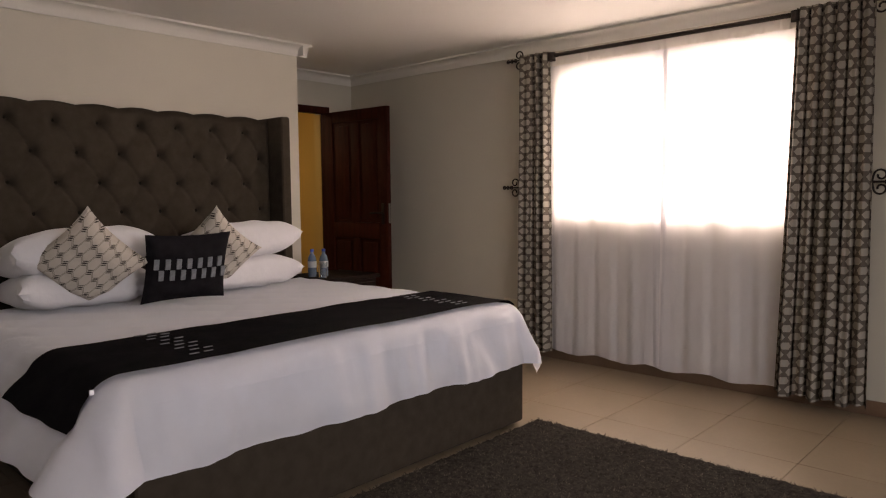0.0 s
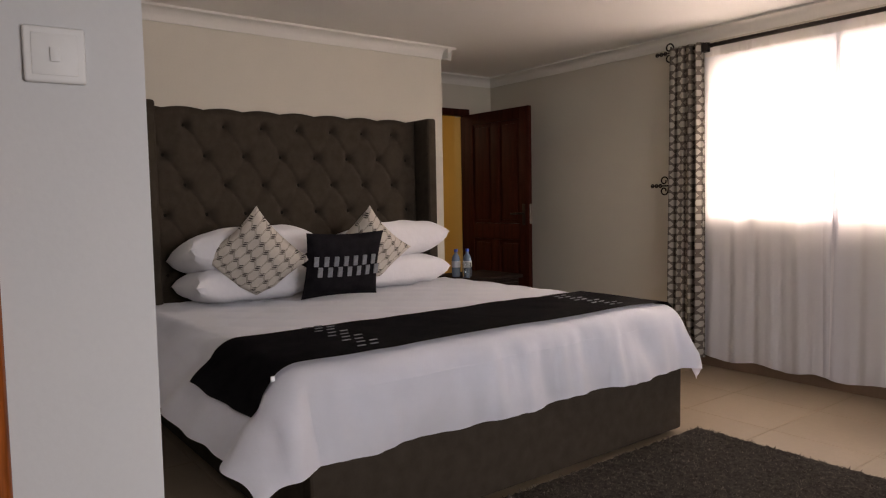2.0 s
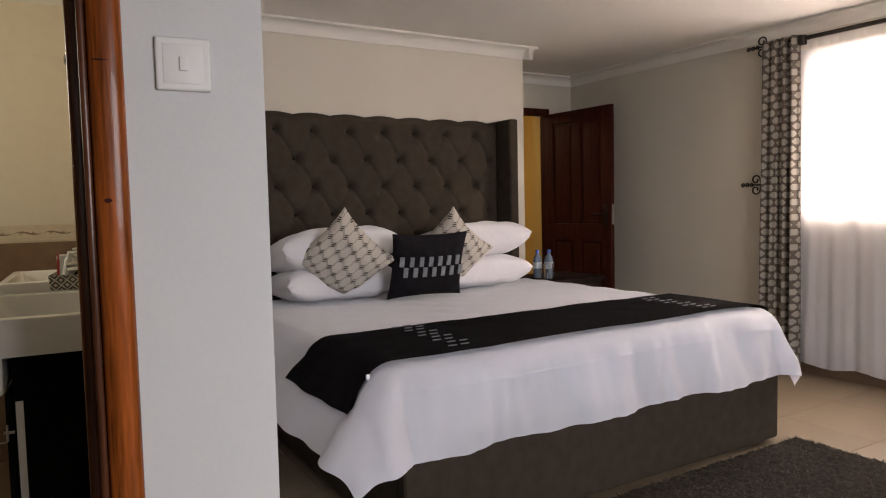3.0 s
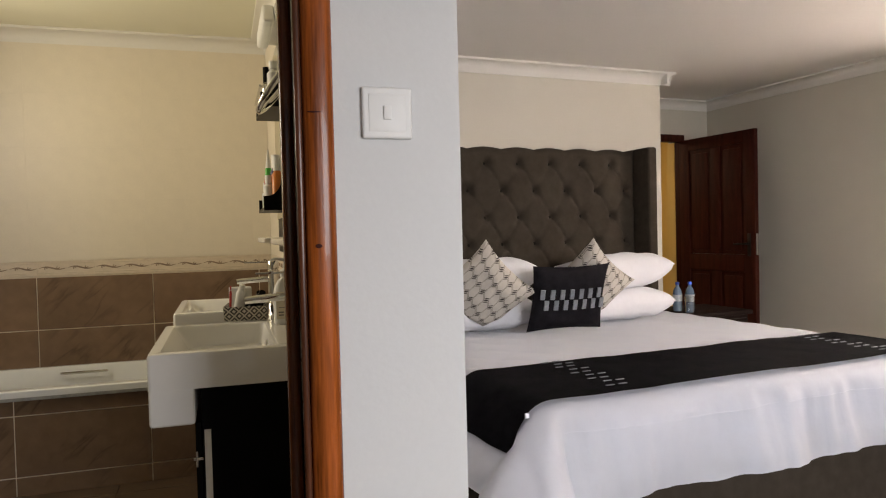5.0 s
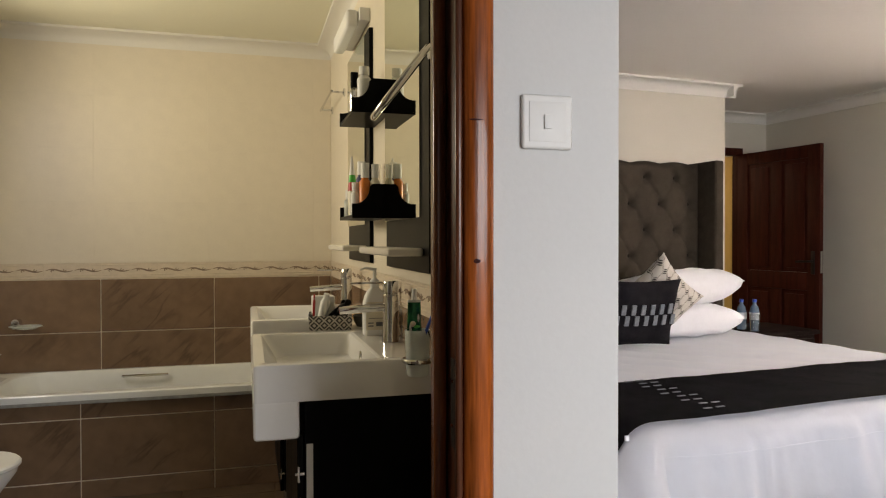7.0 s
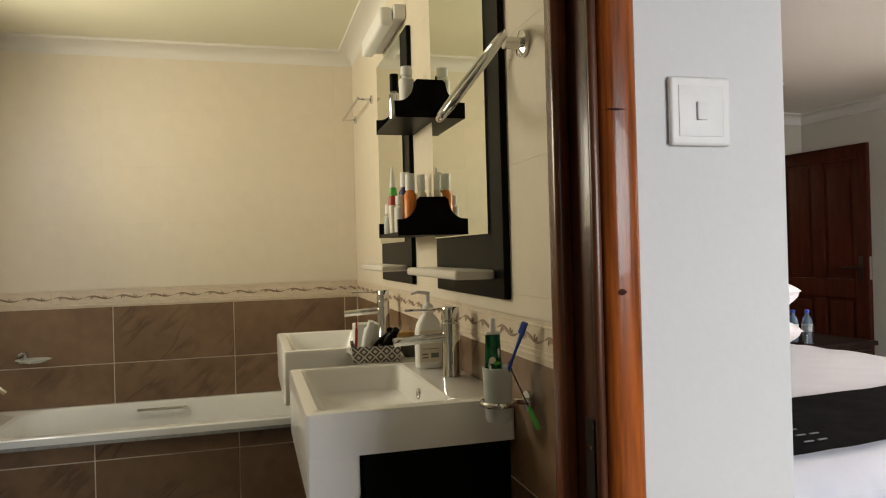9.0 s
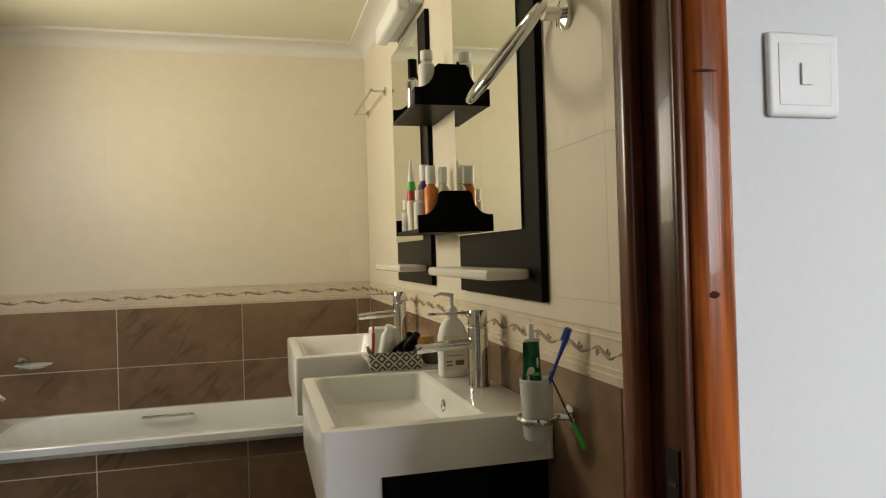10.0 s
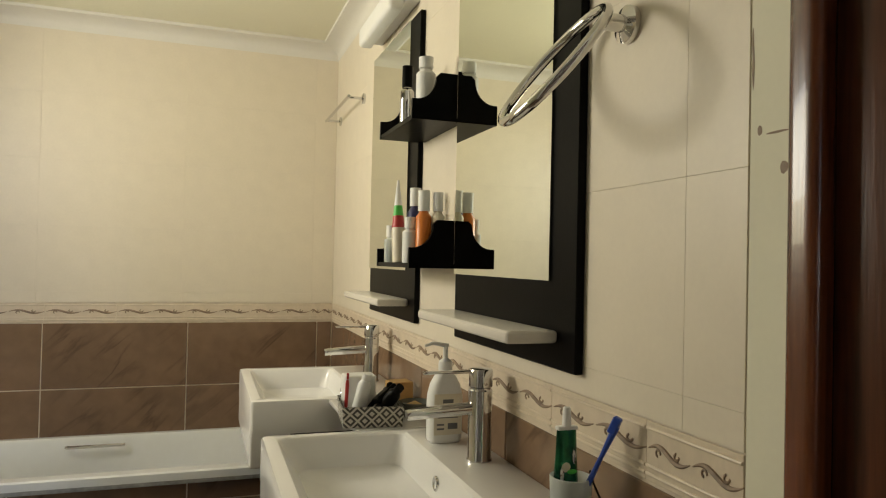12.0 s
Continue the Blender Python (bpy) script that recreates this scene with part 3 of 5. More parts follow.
for y0, y1 in ((DOOR_Y1 + 0.002, 0.440), (-0.520, DOOR_Y0 - 0.002)):
    part("architrave", architrave(y0, y1, NIB_X, NIB_X + 0.02), "wood", jamb)
part("architrave", boxed(NIB_X, NIB_X + 0.02, -0.520, 0.440, 2.022, 2.085, 0.009, 4), "wood", jamb)
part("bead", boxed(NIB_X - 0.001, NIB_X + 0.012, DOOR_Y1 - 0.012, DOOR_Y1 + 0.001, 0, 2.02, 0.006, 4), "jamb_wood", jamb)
for y, z, w, h in ((0.405, 1.236, 0.0075, 0.0045), (0.404, 1.482, 0.015, 0.0018)):
    knot = bmesh.new()
    bmesh.ops.create_uvsphere(knot, u_segments=16, v_segments=8, radius=1.0, matrix=Matrix.LocRotScale((NIB_X + 0.0196, y, z), None, (0.0006, w, h)))
    part("knot", knot, "dark_wood", jamb, "dark knot in the pine")

plate = part("strike_plate", boxed(-0.995, -0.97, DOOR_Y1 - 0.0085, DOOR_Y1 - 0.006, 0.9, 1.06, 0.0008, 1), "iron", jamb, "dark metal strike plate")
for z in (0.94, 1.02):
    part("bolt_hole", boxed(-0.99, -0.975, DOOR_Y1 - 0.0098, DOOR_Y1 - 0.0086, z - 0.003, z + 0.003, 0.0004, 1), "chrome", plate, "bright metal edge of the latch hole")

# switch
switch = thing("light_switch", "white square plastic light switch on the wall", "light switch", pose(NIB_X, 0.542, 1.4855))
part("plate", boxed(0.0, 0.009, -0.049, 0.049, -0.049, 0.049, 0.006, 4), "white_plastic", switch)
part("inner_plate", boxed(0.0088, 0.0099, -0.036, 0.036, -0.036, 0.036, 0.001, 2), "white_plastic", switch)
rocker = boxed(0.0095, 0.0135, -0.008, 0.008, -0.013, 0.013, 0.002, 2)
part("rocker", rocker, "white_plastic", switch)

socket = thing("wall_socket", "cream plastic double wall socket low on the painted wall", "socket", ROOM @ pose(-0.42, -0.0005, 0.375))
part("plate", boxed(-0.073, 0.073, -0.009, 0.0, -0.043, 0.043, 0.004, 3), "cream", socket)
for u in (-0.036, 0.036):
    part("outlet", boxed(u - 0.026, u + 0.026, -0.0105, -0.009, -0.03, 0.03, 0.0006, 1), "cream", socket)

# ---- the bed ----
BED_L, BED_R, BED_FOOT, BED_HEAD = -3.5, -1.4, 0.72, -1.36


def quilted_panel(u, v0, v1, z0, z1, cols, rows, dz, ztop):
    """A deep-buttoned front: cloth sinks at the buttons and along the slanting folds."""
    bm = bmesh.new()
    nv, nz = 168, 110
    mid = (v0 + v1) / 2
    buttons = []
    for r in range(rows):
        z = ztop - r * dz
        shift = 0.0 if r % 2 == 0 else 0.5
        for c in range(-5, 6):
            vv = mid + (c + shift) * cols
            if v0 + 0.04 < vv < v1 - 0.04:
                buttons.append((vv, z))
    grid = []
    for i in range(nv + 1):
        v = v0 + (v1 - v0) * i / nv
        row = []
        for j in range(nz + 1):
            z = z0 + (z1 - z0) * j / nz
            a = (v - mid) / cols + (z - ztop) / (2 * dz)
            b = (v - mid) / cols - (z - ztop) / (2 * dz)
            da, db = abs(a - round(a)) * cols * 0.75, abs(b - round(b)) * cols * 0.75
            fade = min(1.0, max(0.0, (z1 - 0.06 - z) / 0.08)) if z > ztop else 1.0
            fold = (0.009 * math.exp(-(da / 0.008) ** 2) + 0.003 * math.exp(-(db / 0.012) ** 2)) * fade
            near = min(math.hypot(v - bv, z - bz) for bv, bz in buttons)
            dip = 0.022 * math.exp(-(near / 0.042) ** 2) + 0.022 * math.exp(-(near / 0.02) ** 2)
            edge = min(v - v0, v1 - v, z1 - z)
            round_off = 0.03 * max(0.0, 1 - edge / 0.04) ** 2
            scallop = 0.014 * (abs(math.cos(math.pi * (v - mid) / cols)) - 0.6) * ((z - z0) / (z1 - z0)) ** 8
            row.append(bm.verts.new((u - fold - dip - round_off, v, z + scallop)))
        grid.append(row)
    for i in range(nv):
        for j in range(nz):
            bm.faces.new((grid[i][j], grid[i + 1][j], grid[i + 1][j + 1], grid[i][j + 1]))
    return bm, buttons


bed = thing("bed", "wide bed with charcoal linen base and tall buttoned winged headboard", "bed", ROOM)
front, buttons = quilted_panel(-1.33, -3.435, -1.605, 0.45, 1.79, 0.24, 6, 0.1745, 1.686)
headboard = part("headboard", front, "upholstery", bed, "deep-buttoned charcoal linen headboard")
back = bmesh.new()
loops = []
for du in (-1.50, -1.425):
    top = [Vector((du, -3.435 + 1.83 * k / 80, 1.788 + 0.014 * (abs(math.cos(math.pi * (1.83 * k / 80 - 0.915) / 0.24)) - 0.6))) for k in range(81)]
    loops.append([Vector((du, -3.435, 0.0)), *top, Vector((du, -1.605, 0.0))])
loop_skin(back, loops, True, True)
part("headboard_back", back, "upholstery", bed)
# wide dark discs, coloured for the shade deep in the tufting
disc = bmesh.new()
bmesh.ops.create_uvsphere(disc, u_segments=12, v_segments=8, radius=0.024, matrix=Matrix.LocRotScale((0, 0, 0), None, (0.5, 1, 1)))
disc_mesh = mesh_of("button", disc, "button")
for bv, bz in buttons:
    if bz > 0.8:
        ob = new("button", disc_mesh)
        ob.parent = bed
        ob.location = (-1.33 - 0.054, bv, bz)
for v0, v1 in ((-3.51, -3.436), (-1.604, -1.53)):
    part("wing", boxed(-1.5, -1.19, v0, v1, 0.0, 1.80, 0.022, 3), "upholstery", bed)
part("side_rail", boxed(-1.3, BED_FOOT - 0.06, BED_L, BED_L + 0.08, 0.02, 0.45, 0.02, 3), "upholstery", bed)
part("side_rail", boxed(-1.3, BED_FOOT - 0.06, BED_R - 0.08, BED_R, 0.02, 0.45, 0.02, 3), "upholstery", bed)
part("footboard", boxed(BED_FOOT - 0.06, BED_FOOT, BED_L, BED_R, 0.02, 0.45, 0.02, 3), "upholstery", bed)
part("mattress", boxed(-1.30, BED_FOOT - 0.065, BED_L + 0.085, BED_R - 0.085, 0.25, 0.64, 0.05, 3), "duvet", bed)


def drop_cloth(u0, u1, v0, v1, top, drops, step, seed, thick=0.0, waves=0.012, ripple=0.006, fluff=0.0, bend=0.11):
    """Cloth over a box top that turns down over its sides; drops are (foot, left, right) lengths."""
    bm = bmesh.new()
    uvl = bm.loops.layers.uv.new("UVMap")
    foot, left, right = drops
    nu, nv = int((u1 - u0 + foot) / step), int((v1 - v0 + left + right) / step)
    grid, flat = [], []
    for i in range(nu + 1):
        row, frow = [], []
        s = u0 + (u1 - u0 + foot) * i / nu
        for j in range(nv + 1):
            w = (v0 - left) + (v1 - v0 + left + right) * j / nv
            u, v, z = s, w, top
            n1 = noise.noise(Vector((s * 2.2 + seed, w * 2.2, 0)))
            n2 = noise.noise(Vector((s * 7 + seed, w * 7, 3)))
            z += fluff * abs(math.sin((s + w) * 11) * math.sin((s - w) * 11)) ** 0.5 - fluff
            z += 0.006 * n1 + 0.003 * n2
            over_u, over_v = max(0.0, s - u1), max(0.0, v0 - w, w - v1)
            side = -1 if w < v0 else 1

            d = (over_u ** 4 + over_v ** 4) ** 0.25
            sideways = math.sin(math.atan2(over_v, over_u)) ** 2 if d > 0 else 0.0
            steep = radians(84 - (30 * sideways ** 0.5 if side < 0 else 4 * sideways))
            turned_by = min(d / bend, steep)
            rest = d - turned_by * bend
            out = bend * math.sin(turned_by) + rest * math.cos(turned_by)
            drop = bend * (1 - math.cos(turned_by)) + rest * math.sin(turned_by)
            if d > 0:
                ang = math.atan2(over_v, over_u)
                f = min(1.0, drop / 0.25)
                corner = math.sin(2 * ang)
                run = w * (1 - corner) + s * corner if over_v <= 0 else s
                end_on = math.cos(ang) ** 2
                swell = 0.025 * f
                for share, r_at in ((end_on, w), (1 - end_on, s)):
                    swell += share * (waves * math.sin(r_at * 9 + 3 * n1) + ripple * math.sin(r_at * 27 + 5 * n1))
                swell += corner * ((0.07 if side < 0 else 0.03) + 0.03 * math.sin(ang * 5) * min(1.0, d / 0.35))
                out += f * swell
                u = min(s, u1) + out * math.cos(ang)
                v = min(max(w, v0), v1) + side * out * math.sin(ang)
            z = top - drop + (z - top) * (1 - min(1.0, drop / 0.1) * 0.7)
            z += 0.02 * min(1.0, drop / 0.25) * noise.noise(Vector((s * 3, w * 3, seed)))
            crease = min(1.0, drop / 0.08) * (0.022 * noise.noise(Vector((s * 2.5 + w * 3, w * 6, seed + 4))) + 0.012 * noise.noise(Vector((s * 3 + w * 4, w * 16, seed))))
            if d > 0:
                u += crease * end_on
                v += side * crease * (1 - end_on)
            row.append(bm.verts.new((u, v, z)))
            frow.append((s, w))
        grid.append(row)
        flat.append(frow)
    for i in range(nu):
        for j in range(nv):
            f = bm.faces.new((grid[i][j], grid[i + 1][j], grid[i + 1][j + 1], grid[i][j + 1]))
            for lp, (a, b) in zip(f.loops, ((i, j), (i + 1, j), (i + 1, j + 1), (i, j + 1))):
                lp[uvl].uv = flat[a][b]
    line = min(nu, int((u1 - u0 + 0.17) / (u1 - u0 + foot) * nu)) if foot else 0
    drop_cloth.rows = [grid[line][j].co.copy() for j in range(nv + 1) if v0 < flat[line][j][1] < v1]
    if thick:
        bmesh.ops.solidify(bm, geom=bm.faces[:], thickness=thick)
    return bm


duvet_bm = drop_cloth(-1.22, 0.63, -3.50, -1.475, 0.672, (0.38, 0.38, 0.40), 0.019, 1.0, 0.003, 0.014, 0.005, 0.007)
seam_row = drop_cloth.rows
duvet = solid("duvet", duvet_bm, "duvet", "white cotton duvet hanging over the foot of the bed", "duvet", at=ROOM)
part("seam", sweep(bmesh.new(), [p + Vector((0.0006, 0, -0.001)) for p in seam_row], 0.0009, 6), "duvet", duvet, "stitched flange seam")
runner_bm = drop_cloth(0.09, 0.655, -3.50, -1.475, 0.684, (0.0, 0.245, 0.10), 0.02, 1.0, 0.006, 0.014, 0.005, bend=0.122)
runner = solid("bed_runner", runner_bm, "runner", "black cotton bed runner with grey dashes across the duvet", "bed runner", at=ROOM)
dash = mesh_of("dash", boxed(0, 0.009, 0, 0.036, -0.002, 0.001, 0.001, 1), "grey_stripe", False)
for vv in (-3.23, -1.80):
    for r in range(9):
        for q in range(2):
            u, v = 0.115 + r * 0.058, vv + q * 0.055 + (r % 2) * 0.03
            ob = new("dash", dash)
            ob.parent = runner
            ob.location = (u, v, 0.6905 + 0.006 * noise.noise(Vector((u * 2.2 + 1, v * 2.2, 0))) + 0.003 * noise.noise(Vector((u * 7 + 1, v * 7, 3))))


def cushion(name, label, mat, width, high, thick, at, power=2.6, category="cushion", cell=26, fullness=0.55, seed=0.0, pinch=0.07, slump=0.0):
    """A stuffed square: pinched seams, full middle, corners drawn out."""
    bm = bmesh.new()
    uvl = bm.loops.layers.uv.new("UVMap")
    sheets = []
    for side in (1, -1):
        grid = []
        for i in range(cell + 1):
            row = []
            for j in range(cell + 1):
                a, b = 2 * i / cell - 1, 2 * j / cell - 1
                pull = 1 - pinch * (1 - abs(b) ** 2) * abs(a) ** 3
                pull2 = 1 - pinch * (1 - abs(a) ** 2) * abs(b) ** 3
                low = slump * max(0.0, (a - b) / 2 - 0.55)
                body = max(0.0, (1 - abs(a) ** power)) ** fullness * max(0.0, (1 - abs(b) ** power)) ** fullness
                wrinkle = 0.09 * noise.noise(Vector((a * 2.5 + seed, b * 2.5, side)))
                t = side * thick / 2 * body * (1 + wrinkle * 2)
                row.append((Vector(((a * pull - low) * width / 2, t, (b * pull2 + low) * high / 2)), (a * width / 2, b * high / 2)))
            grid.append(row)
        sheets.append(grid)
    for side, grid in zip((1, -1), sheets):
        vs = [[bm.verts.new(p) for p, _ in row] for row in grid]
        for i in range(cell):
            for j in range(cell):
                idx = ((i, j), (i + 1, j), (i + 1, j + 1), (i, j + 1))
                f = bm.faces.new([vs[a][b] for a, b in (idx if side > 0 else idx[::-1])])
                for lp, (a, b) in zip(f.loops, (idx if side > 0 else idx[::-1])):
                    lp[uvl].uv = grid[a][b][1]
    bmesh.ops.remove_doubles(bm, verts=bm.verts, dist=1e-4)
    return solid(name, bm, mat, label, category, at=at)


part("tag", boxed(0.654, 0.663, -3.603, -3.59, 0.632, 0.648, 0.001, 1), "duvet", runner, "small white care label")

# pillows lie flat against the headboard, two on two
for v in (-3.02, -2.07):
    cushion("pillow", "plump white cotton pillow lying at the headboard", "pillow", 0.71, 0.47, 0.2, ROOM @ pose(-1.04, v, 0.772, 86, 0, 90), 4.0, "pillow", seed=v, cell=36, fullness=0.42)
for v in (-3.03, -2.08):
    cushion("pillow", "plump white cotton pillow stacked on another pillow", "pillow", 0.73, 0.49, 0.22, ROOM @ pose(-1.05, v, 0.958, 79, -2, 90), 4.0, "pillow", seed=v + 5, cell=36, fullness=0.42)
cushion("cushion", "cream cushion with a dark chain pattern standing on its corner", "chain_cloth", 0.42, 0.42, 0.17, ROOM @ pose(-0.78, -3.06, 0.93, 27, 45, 84), seed=2, cell=30, fullness=0.48, pinch=0.13, slump=0.5)
cushion("cushion", "cream cushion with a dark chain pattern standing on its corner", "chain_cloth", 0.41, 0.41, 0.17, ROOM @ pose(-0.84, -2.33, 0.925, 24, 40, 96), seed=3, cell=30, fullness=0.48, pinch=0.13, slump=0.4)
black = cushion("cushion", "black square cushion with rows of grey dashes", "runner", 0.47, 0.39, 0.13, ROOM @ pose(-0.66, -2.60, 0.87, 16, 0, 86), seed=4, cell=22)
patch = mesh_of("dash", boxed(-0.013, 0.013, -0.004, 0.004, -0.028, 0.028, 0.001, 1), "grey_stripe", False)
for row in range(2):
    for k in range(7):
        a = -0.185 + k * 0.057 + row * 0.026
        ob = new("dash", patch)
        ob.parent = black
        ob.location = (a, -0.068 + 0.42 * a * a, 0.045 - row * 0.062)
        ob.rotation_euler = (0, 0, math.atan(0.84 * a))

# nightstand and water bottles
stand = thing("nightstand", "dark wooden nightstand beside the bed", "nightstand", ROOM)
part("top", boxed(-1.5, -1.02, -1.22 - 0.15, -0.86, 0.625, 0.655, 0.006), "espresso", stand)
part("body", boxed(-1.48, -1.05, -1.35, -0.88, 0.08, 0.622, 0.006), "espresso", stand)
for z0, z1 in ((0.10, 0.34), (0.36, 0.6)):
    d = part("drawer", boxed(-1.048, -1.03, -1.33, -0.9, z0, z1, 0.005), "espresso", stand)
    part("handle", boxed(-1.028, -1.012, -1.16, -1.07, (z0 + z1) / 2 - 0.008, (z0 + z1) / 2 + 0.008, 0.004), "chrome", d)
for u, v in ((-1.47, -1.33), (-1.08, -1.33), (-1.47, -0.91), (-1.08, -0.91)):
    part("leg", boxed(u, u + 0.04, v, v + 0.04, 0, 0.079, 0.004), "espresso", stand)
for u, v in ((-1.24, -1.335), (-1.2, -1.26)):
    bottle = thing("water_bottle", "small clear plastic water bottle on the nightstand", "bottle", ROOM @ pose(u, v, 0.656), group="water bottles")
    part("body", lathe(bmesh.new(), [(0, 0), (0.028, 0), (0.032, 0.006), (0.032, 0.06), (0.030, 0.07), (0.032, 0.08), (0.032, 0.12), (0.026, 0.15), (0.012, 0.172), (0.012, 0.185), (0, 0.185)]), "water_bottle", bottle)
    part("cap", lathe(bmesh.new(), [(0, 0.186), (0.014, 0.186), (0.014, 0.203), (0.012, 0.205), (0, 0.205)]), "blue", bottle)
    part("label", lathe(bmesh.new(), [(0.0325, 0.07), (0.0328, 0.071), (0.0328, 0.115), (0.0325, 0.116)]), "frosted", bottle)

glass_bm = lathe(bmesh.new(), [(0, 0), (0.027, 0), (0.029, 0.003), (0.034, 0.11), (0.0325, 0.111), (0.0275, 0.008), (0, 0.007)])
solid("drinking_glass", glass_bm, "drinking_glass", "clear drinking glass beside the bottles on the nightstand", "glass", at=ROOM @ pose(-1.13, -1.325, 0.656))

# rug
rug_bm = bmesh.new()
nu, nv = 90, 100
grid = []
for i in range(nu + 1):
    row = []
    for j in range(nv + 1):
        u, v = 0.76 + 1.75 * i / nu, -3.5 + 2.18 * j / nv
        edge = min(u - 0.76, 2.51 - u, v + 3.5, -1.32 - v)
        z = 0.022 * min(1, (edge + 0.004) / 0.02) + 0.008 * noise.noise(Vector((u * 30, v * 30, 0))) + 0.006 * random.random()
        row.append(rug_bm.verts.new((u + 0.006 * (random.random() - 0.5), v + 0.006 * (random.random() - 0.5), max(0.002, z))))
    grid.append(row)
for i in range(nu):
    for j in range(nv):
        rug_bm.faces.new((grid[i][j], grid[i + 1][j], grid[i + 1][j + 1], grid[i][j + 1]))
bmesh.ops.solidify(rug_bm, geom=rug_bm.faces[:], thickness=0.002)
rug = solid("rug", rug_bm, "rug", "charcoal brown shaggy rug at the foot of the bed", "rug", at=ROOM @ pose(0, 0, 0, 0, 0, 0))

pile = bmesh.new()
rng = random.Random(7)
for k in range(52000):
    u, v = 0.77 + 1.73 * rng.random(), -3.49 + 2.16 * rng.random()
    a, lean, h = rng.random() * math.tau, 0.010 + 0.014 * rng.random(), 0.005 + 0.010 * rng.random()
    w = 0.0026 + 0.002 * rng.random()
    c, d = Vector((u, v, 0.018)), Vector((math.cos(a), math.sin(a), 0))
    e = Vector((-d.y, d.x, 0)) * w
    tip = c + d * lean + Vector((0, 0, h))
    pile.faces.new([pile.verts.new(c - e), pile.verts.new(c + e), pile.verts.new(tip)])
tuft = part("shag_layer", pile, "yarn", rug, "twisted shaggy yarn", smooth=False)
tagged(tuft, kind="stuff")

# ---- curtains ----
def pleated(u_of, width_top, width_bot, z0, z1, v, pleats, depth, seed, lean=0.0, n=140, rows=26, hem_wave=0.012):
    """Hanging cloth in soft pleats between two heights."""
    bm = bmesh.new()
    uvl = bm.loops.layers.uv.new("UVMap")
    grid = []
    for j in range(rows + 1):
        h = j / rows
        z = z0 + (z1 - z0) * h
        wide = width_bot + (width_top - width_bot) * h
        row = []
        for i in range(n + 1):
            s = i / n
            ph = s * pleats * math.tau + 0.5 * math.sin(3 * s + seed + (1 - h) * 1.4)
            d = depth * (0.55 + 0.45 * (1 - h)) if h < 0.97 else depth * 0.5
            off = d * math.sin(ph) + 0.4 * d * math.sin(2.3 * ph + seed)
            hem = hem_wave * math.sin(ph * 0.5 + seed) * (1 - h) ** 4
            row.append((bm.verts.new((u_of + lean * (1 - h) + (s - 0.5) * wide + 0.35 * d * math.cos(ph), v + off, z + hem)), (s * wide * 1.7, z)))
        grid.append(row)
    for j in range(rows):
        for i in range(n):
            idx = ((j, i), (j, i + 1), (j + 1, i + 1), (j + 1, i))
            f = bm.faces.new([grid[a][b][0] for a, b in idx])
            for lp, (a, b) in zip(f.loops, idx):
                lp[uvl].uv = grid[a][b][1]
    return bm


ROD_V, ROD_Z = -0.075, 2.255
drape_l = thing("curtain", "heavy brown curtain with pale hexagon pattern hanging beside the window", "curtain", ROOM, group="curtains")
part("cloth", pleated(-0.145, 0.29, 0.33, 0.06, 2.285, ROD_V - 0.02, 4.5, 0.03, 1.0, -0.0), "drape", drape_l)
drape_r = thing("curtain", "heavy brown curtain with pale hexagon pattern hanging beside the window", "curtain", ROOM, group="curtains")
part("cloth", pleated(1.86, 0.40, 0.50, 0.06, 2.285, ROD_V - 0.02, 6.5, 0.03, 2.2, -0.02), "drape", drape_r)
for u, w, s in ((0.42, 0.92, 0.3), (1.265, 0.95, 1.7)):
    sheer = thing("sheer_curtain", "white sheer voile curtain drawn across the window", "sheer curtain", ROOM, group="sheer curtains")
    part("cloth", pleated(u, w, w + 0.1, 0.07, 2.235, -0.04 - 0.004 * s, 5.2, 0.0065, s, n=260), "sheer", sheer)
    part("heading", pleated(u, w, w, 2.18, 2.242, -0.058 - 0.004 * s, 14.5, 0.003, s + 1, n=200, rows=6, hem_wave=0.002), "voile_heading", sheer, "gathered heading, yellowed for the sunlit lintel behind it")
    if u < 1:
        part("hem", pleated(u + w / 2 - 0.012, 0.034, 0.045, 0.07, 2.235, -0.052, 0.7, 0.003, s, n=10), "voile_hem", sheer, "folded edge of the voile")

rod = thing("curtain_rod", "dark iron curtain rod with scrolled ends", "curtain rod", ROOM)
part("rod", sweep(bmesh.new(), [(-0.27, ROD_V, ROD_Z), (2.05, ROD_V, ROD_Z)], 0.014), "iron", rod)
part("rod", sweep(bmesh.new(), [(0.0, ROD_V + 0.058, ROD_Z - 0.03), (1.7, ROD_V + 0.058, ROD_Z - 0.03)], 0.008), "iron", rod)
for u in (0.0, 1.66):
    part("bracket", lathe(bmesh.new(), [(0, -0.03), (0.03, -0.03), (0.03, 0.03), (0, 0.03)], (u, ROD_V, ROD_Z - 0.01)), "iron", rod)
    part("bracket_arm", sweep(bmesh.new(), [(u, ROD_V, ROD_Z), (u, -0.002, ROD_Z)], 0.008), "iron", rod)


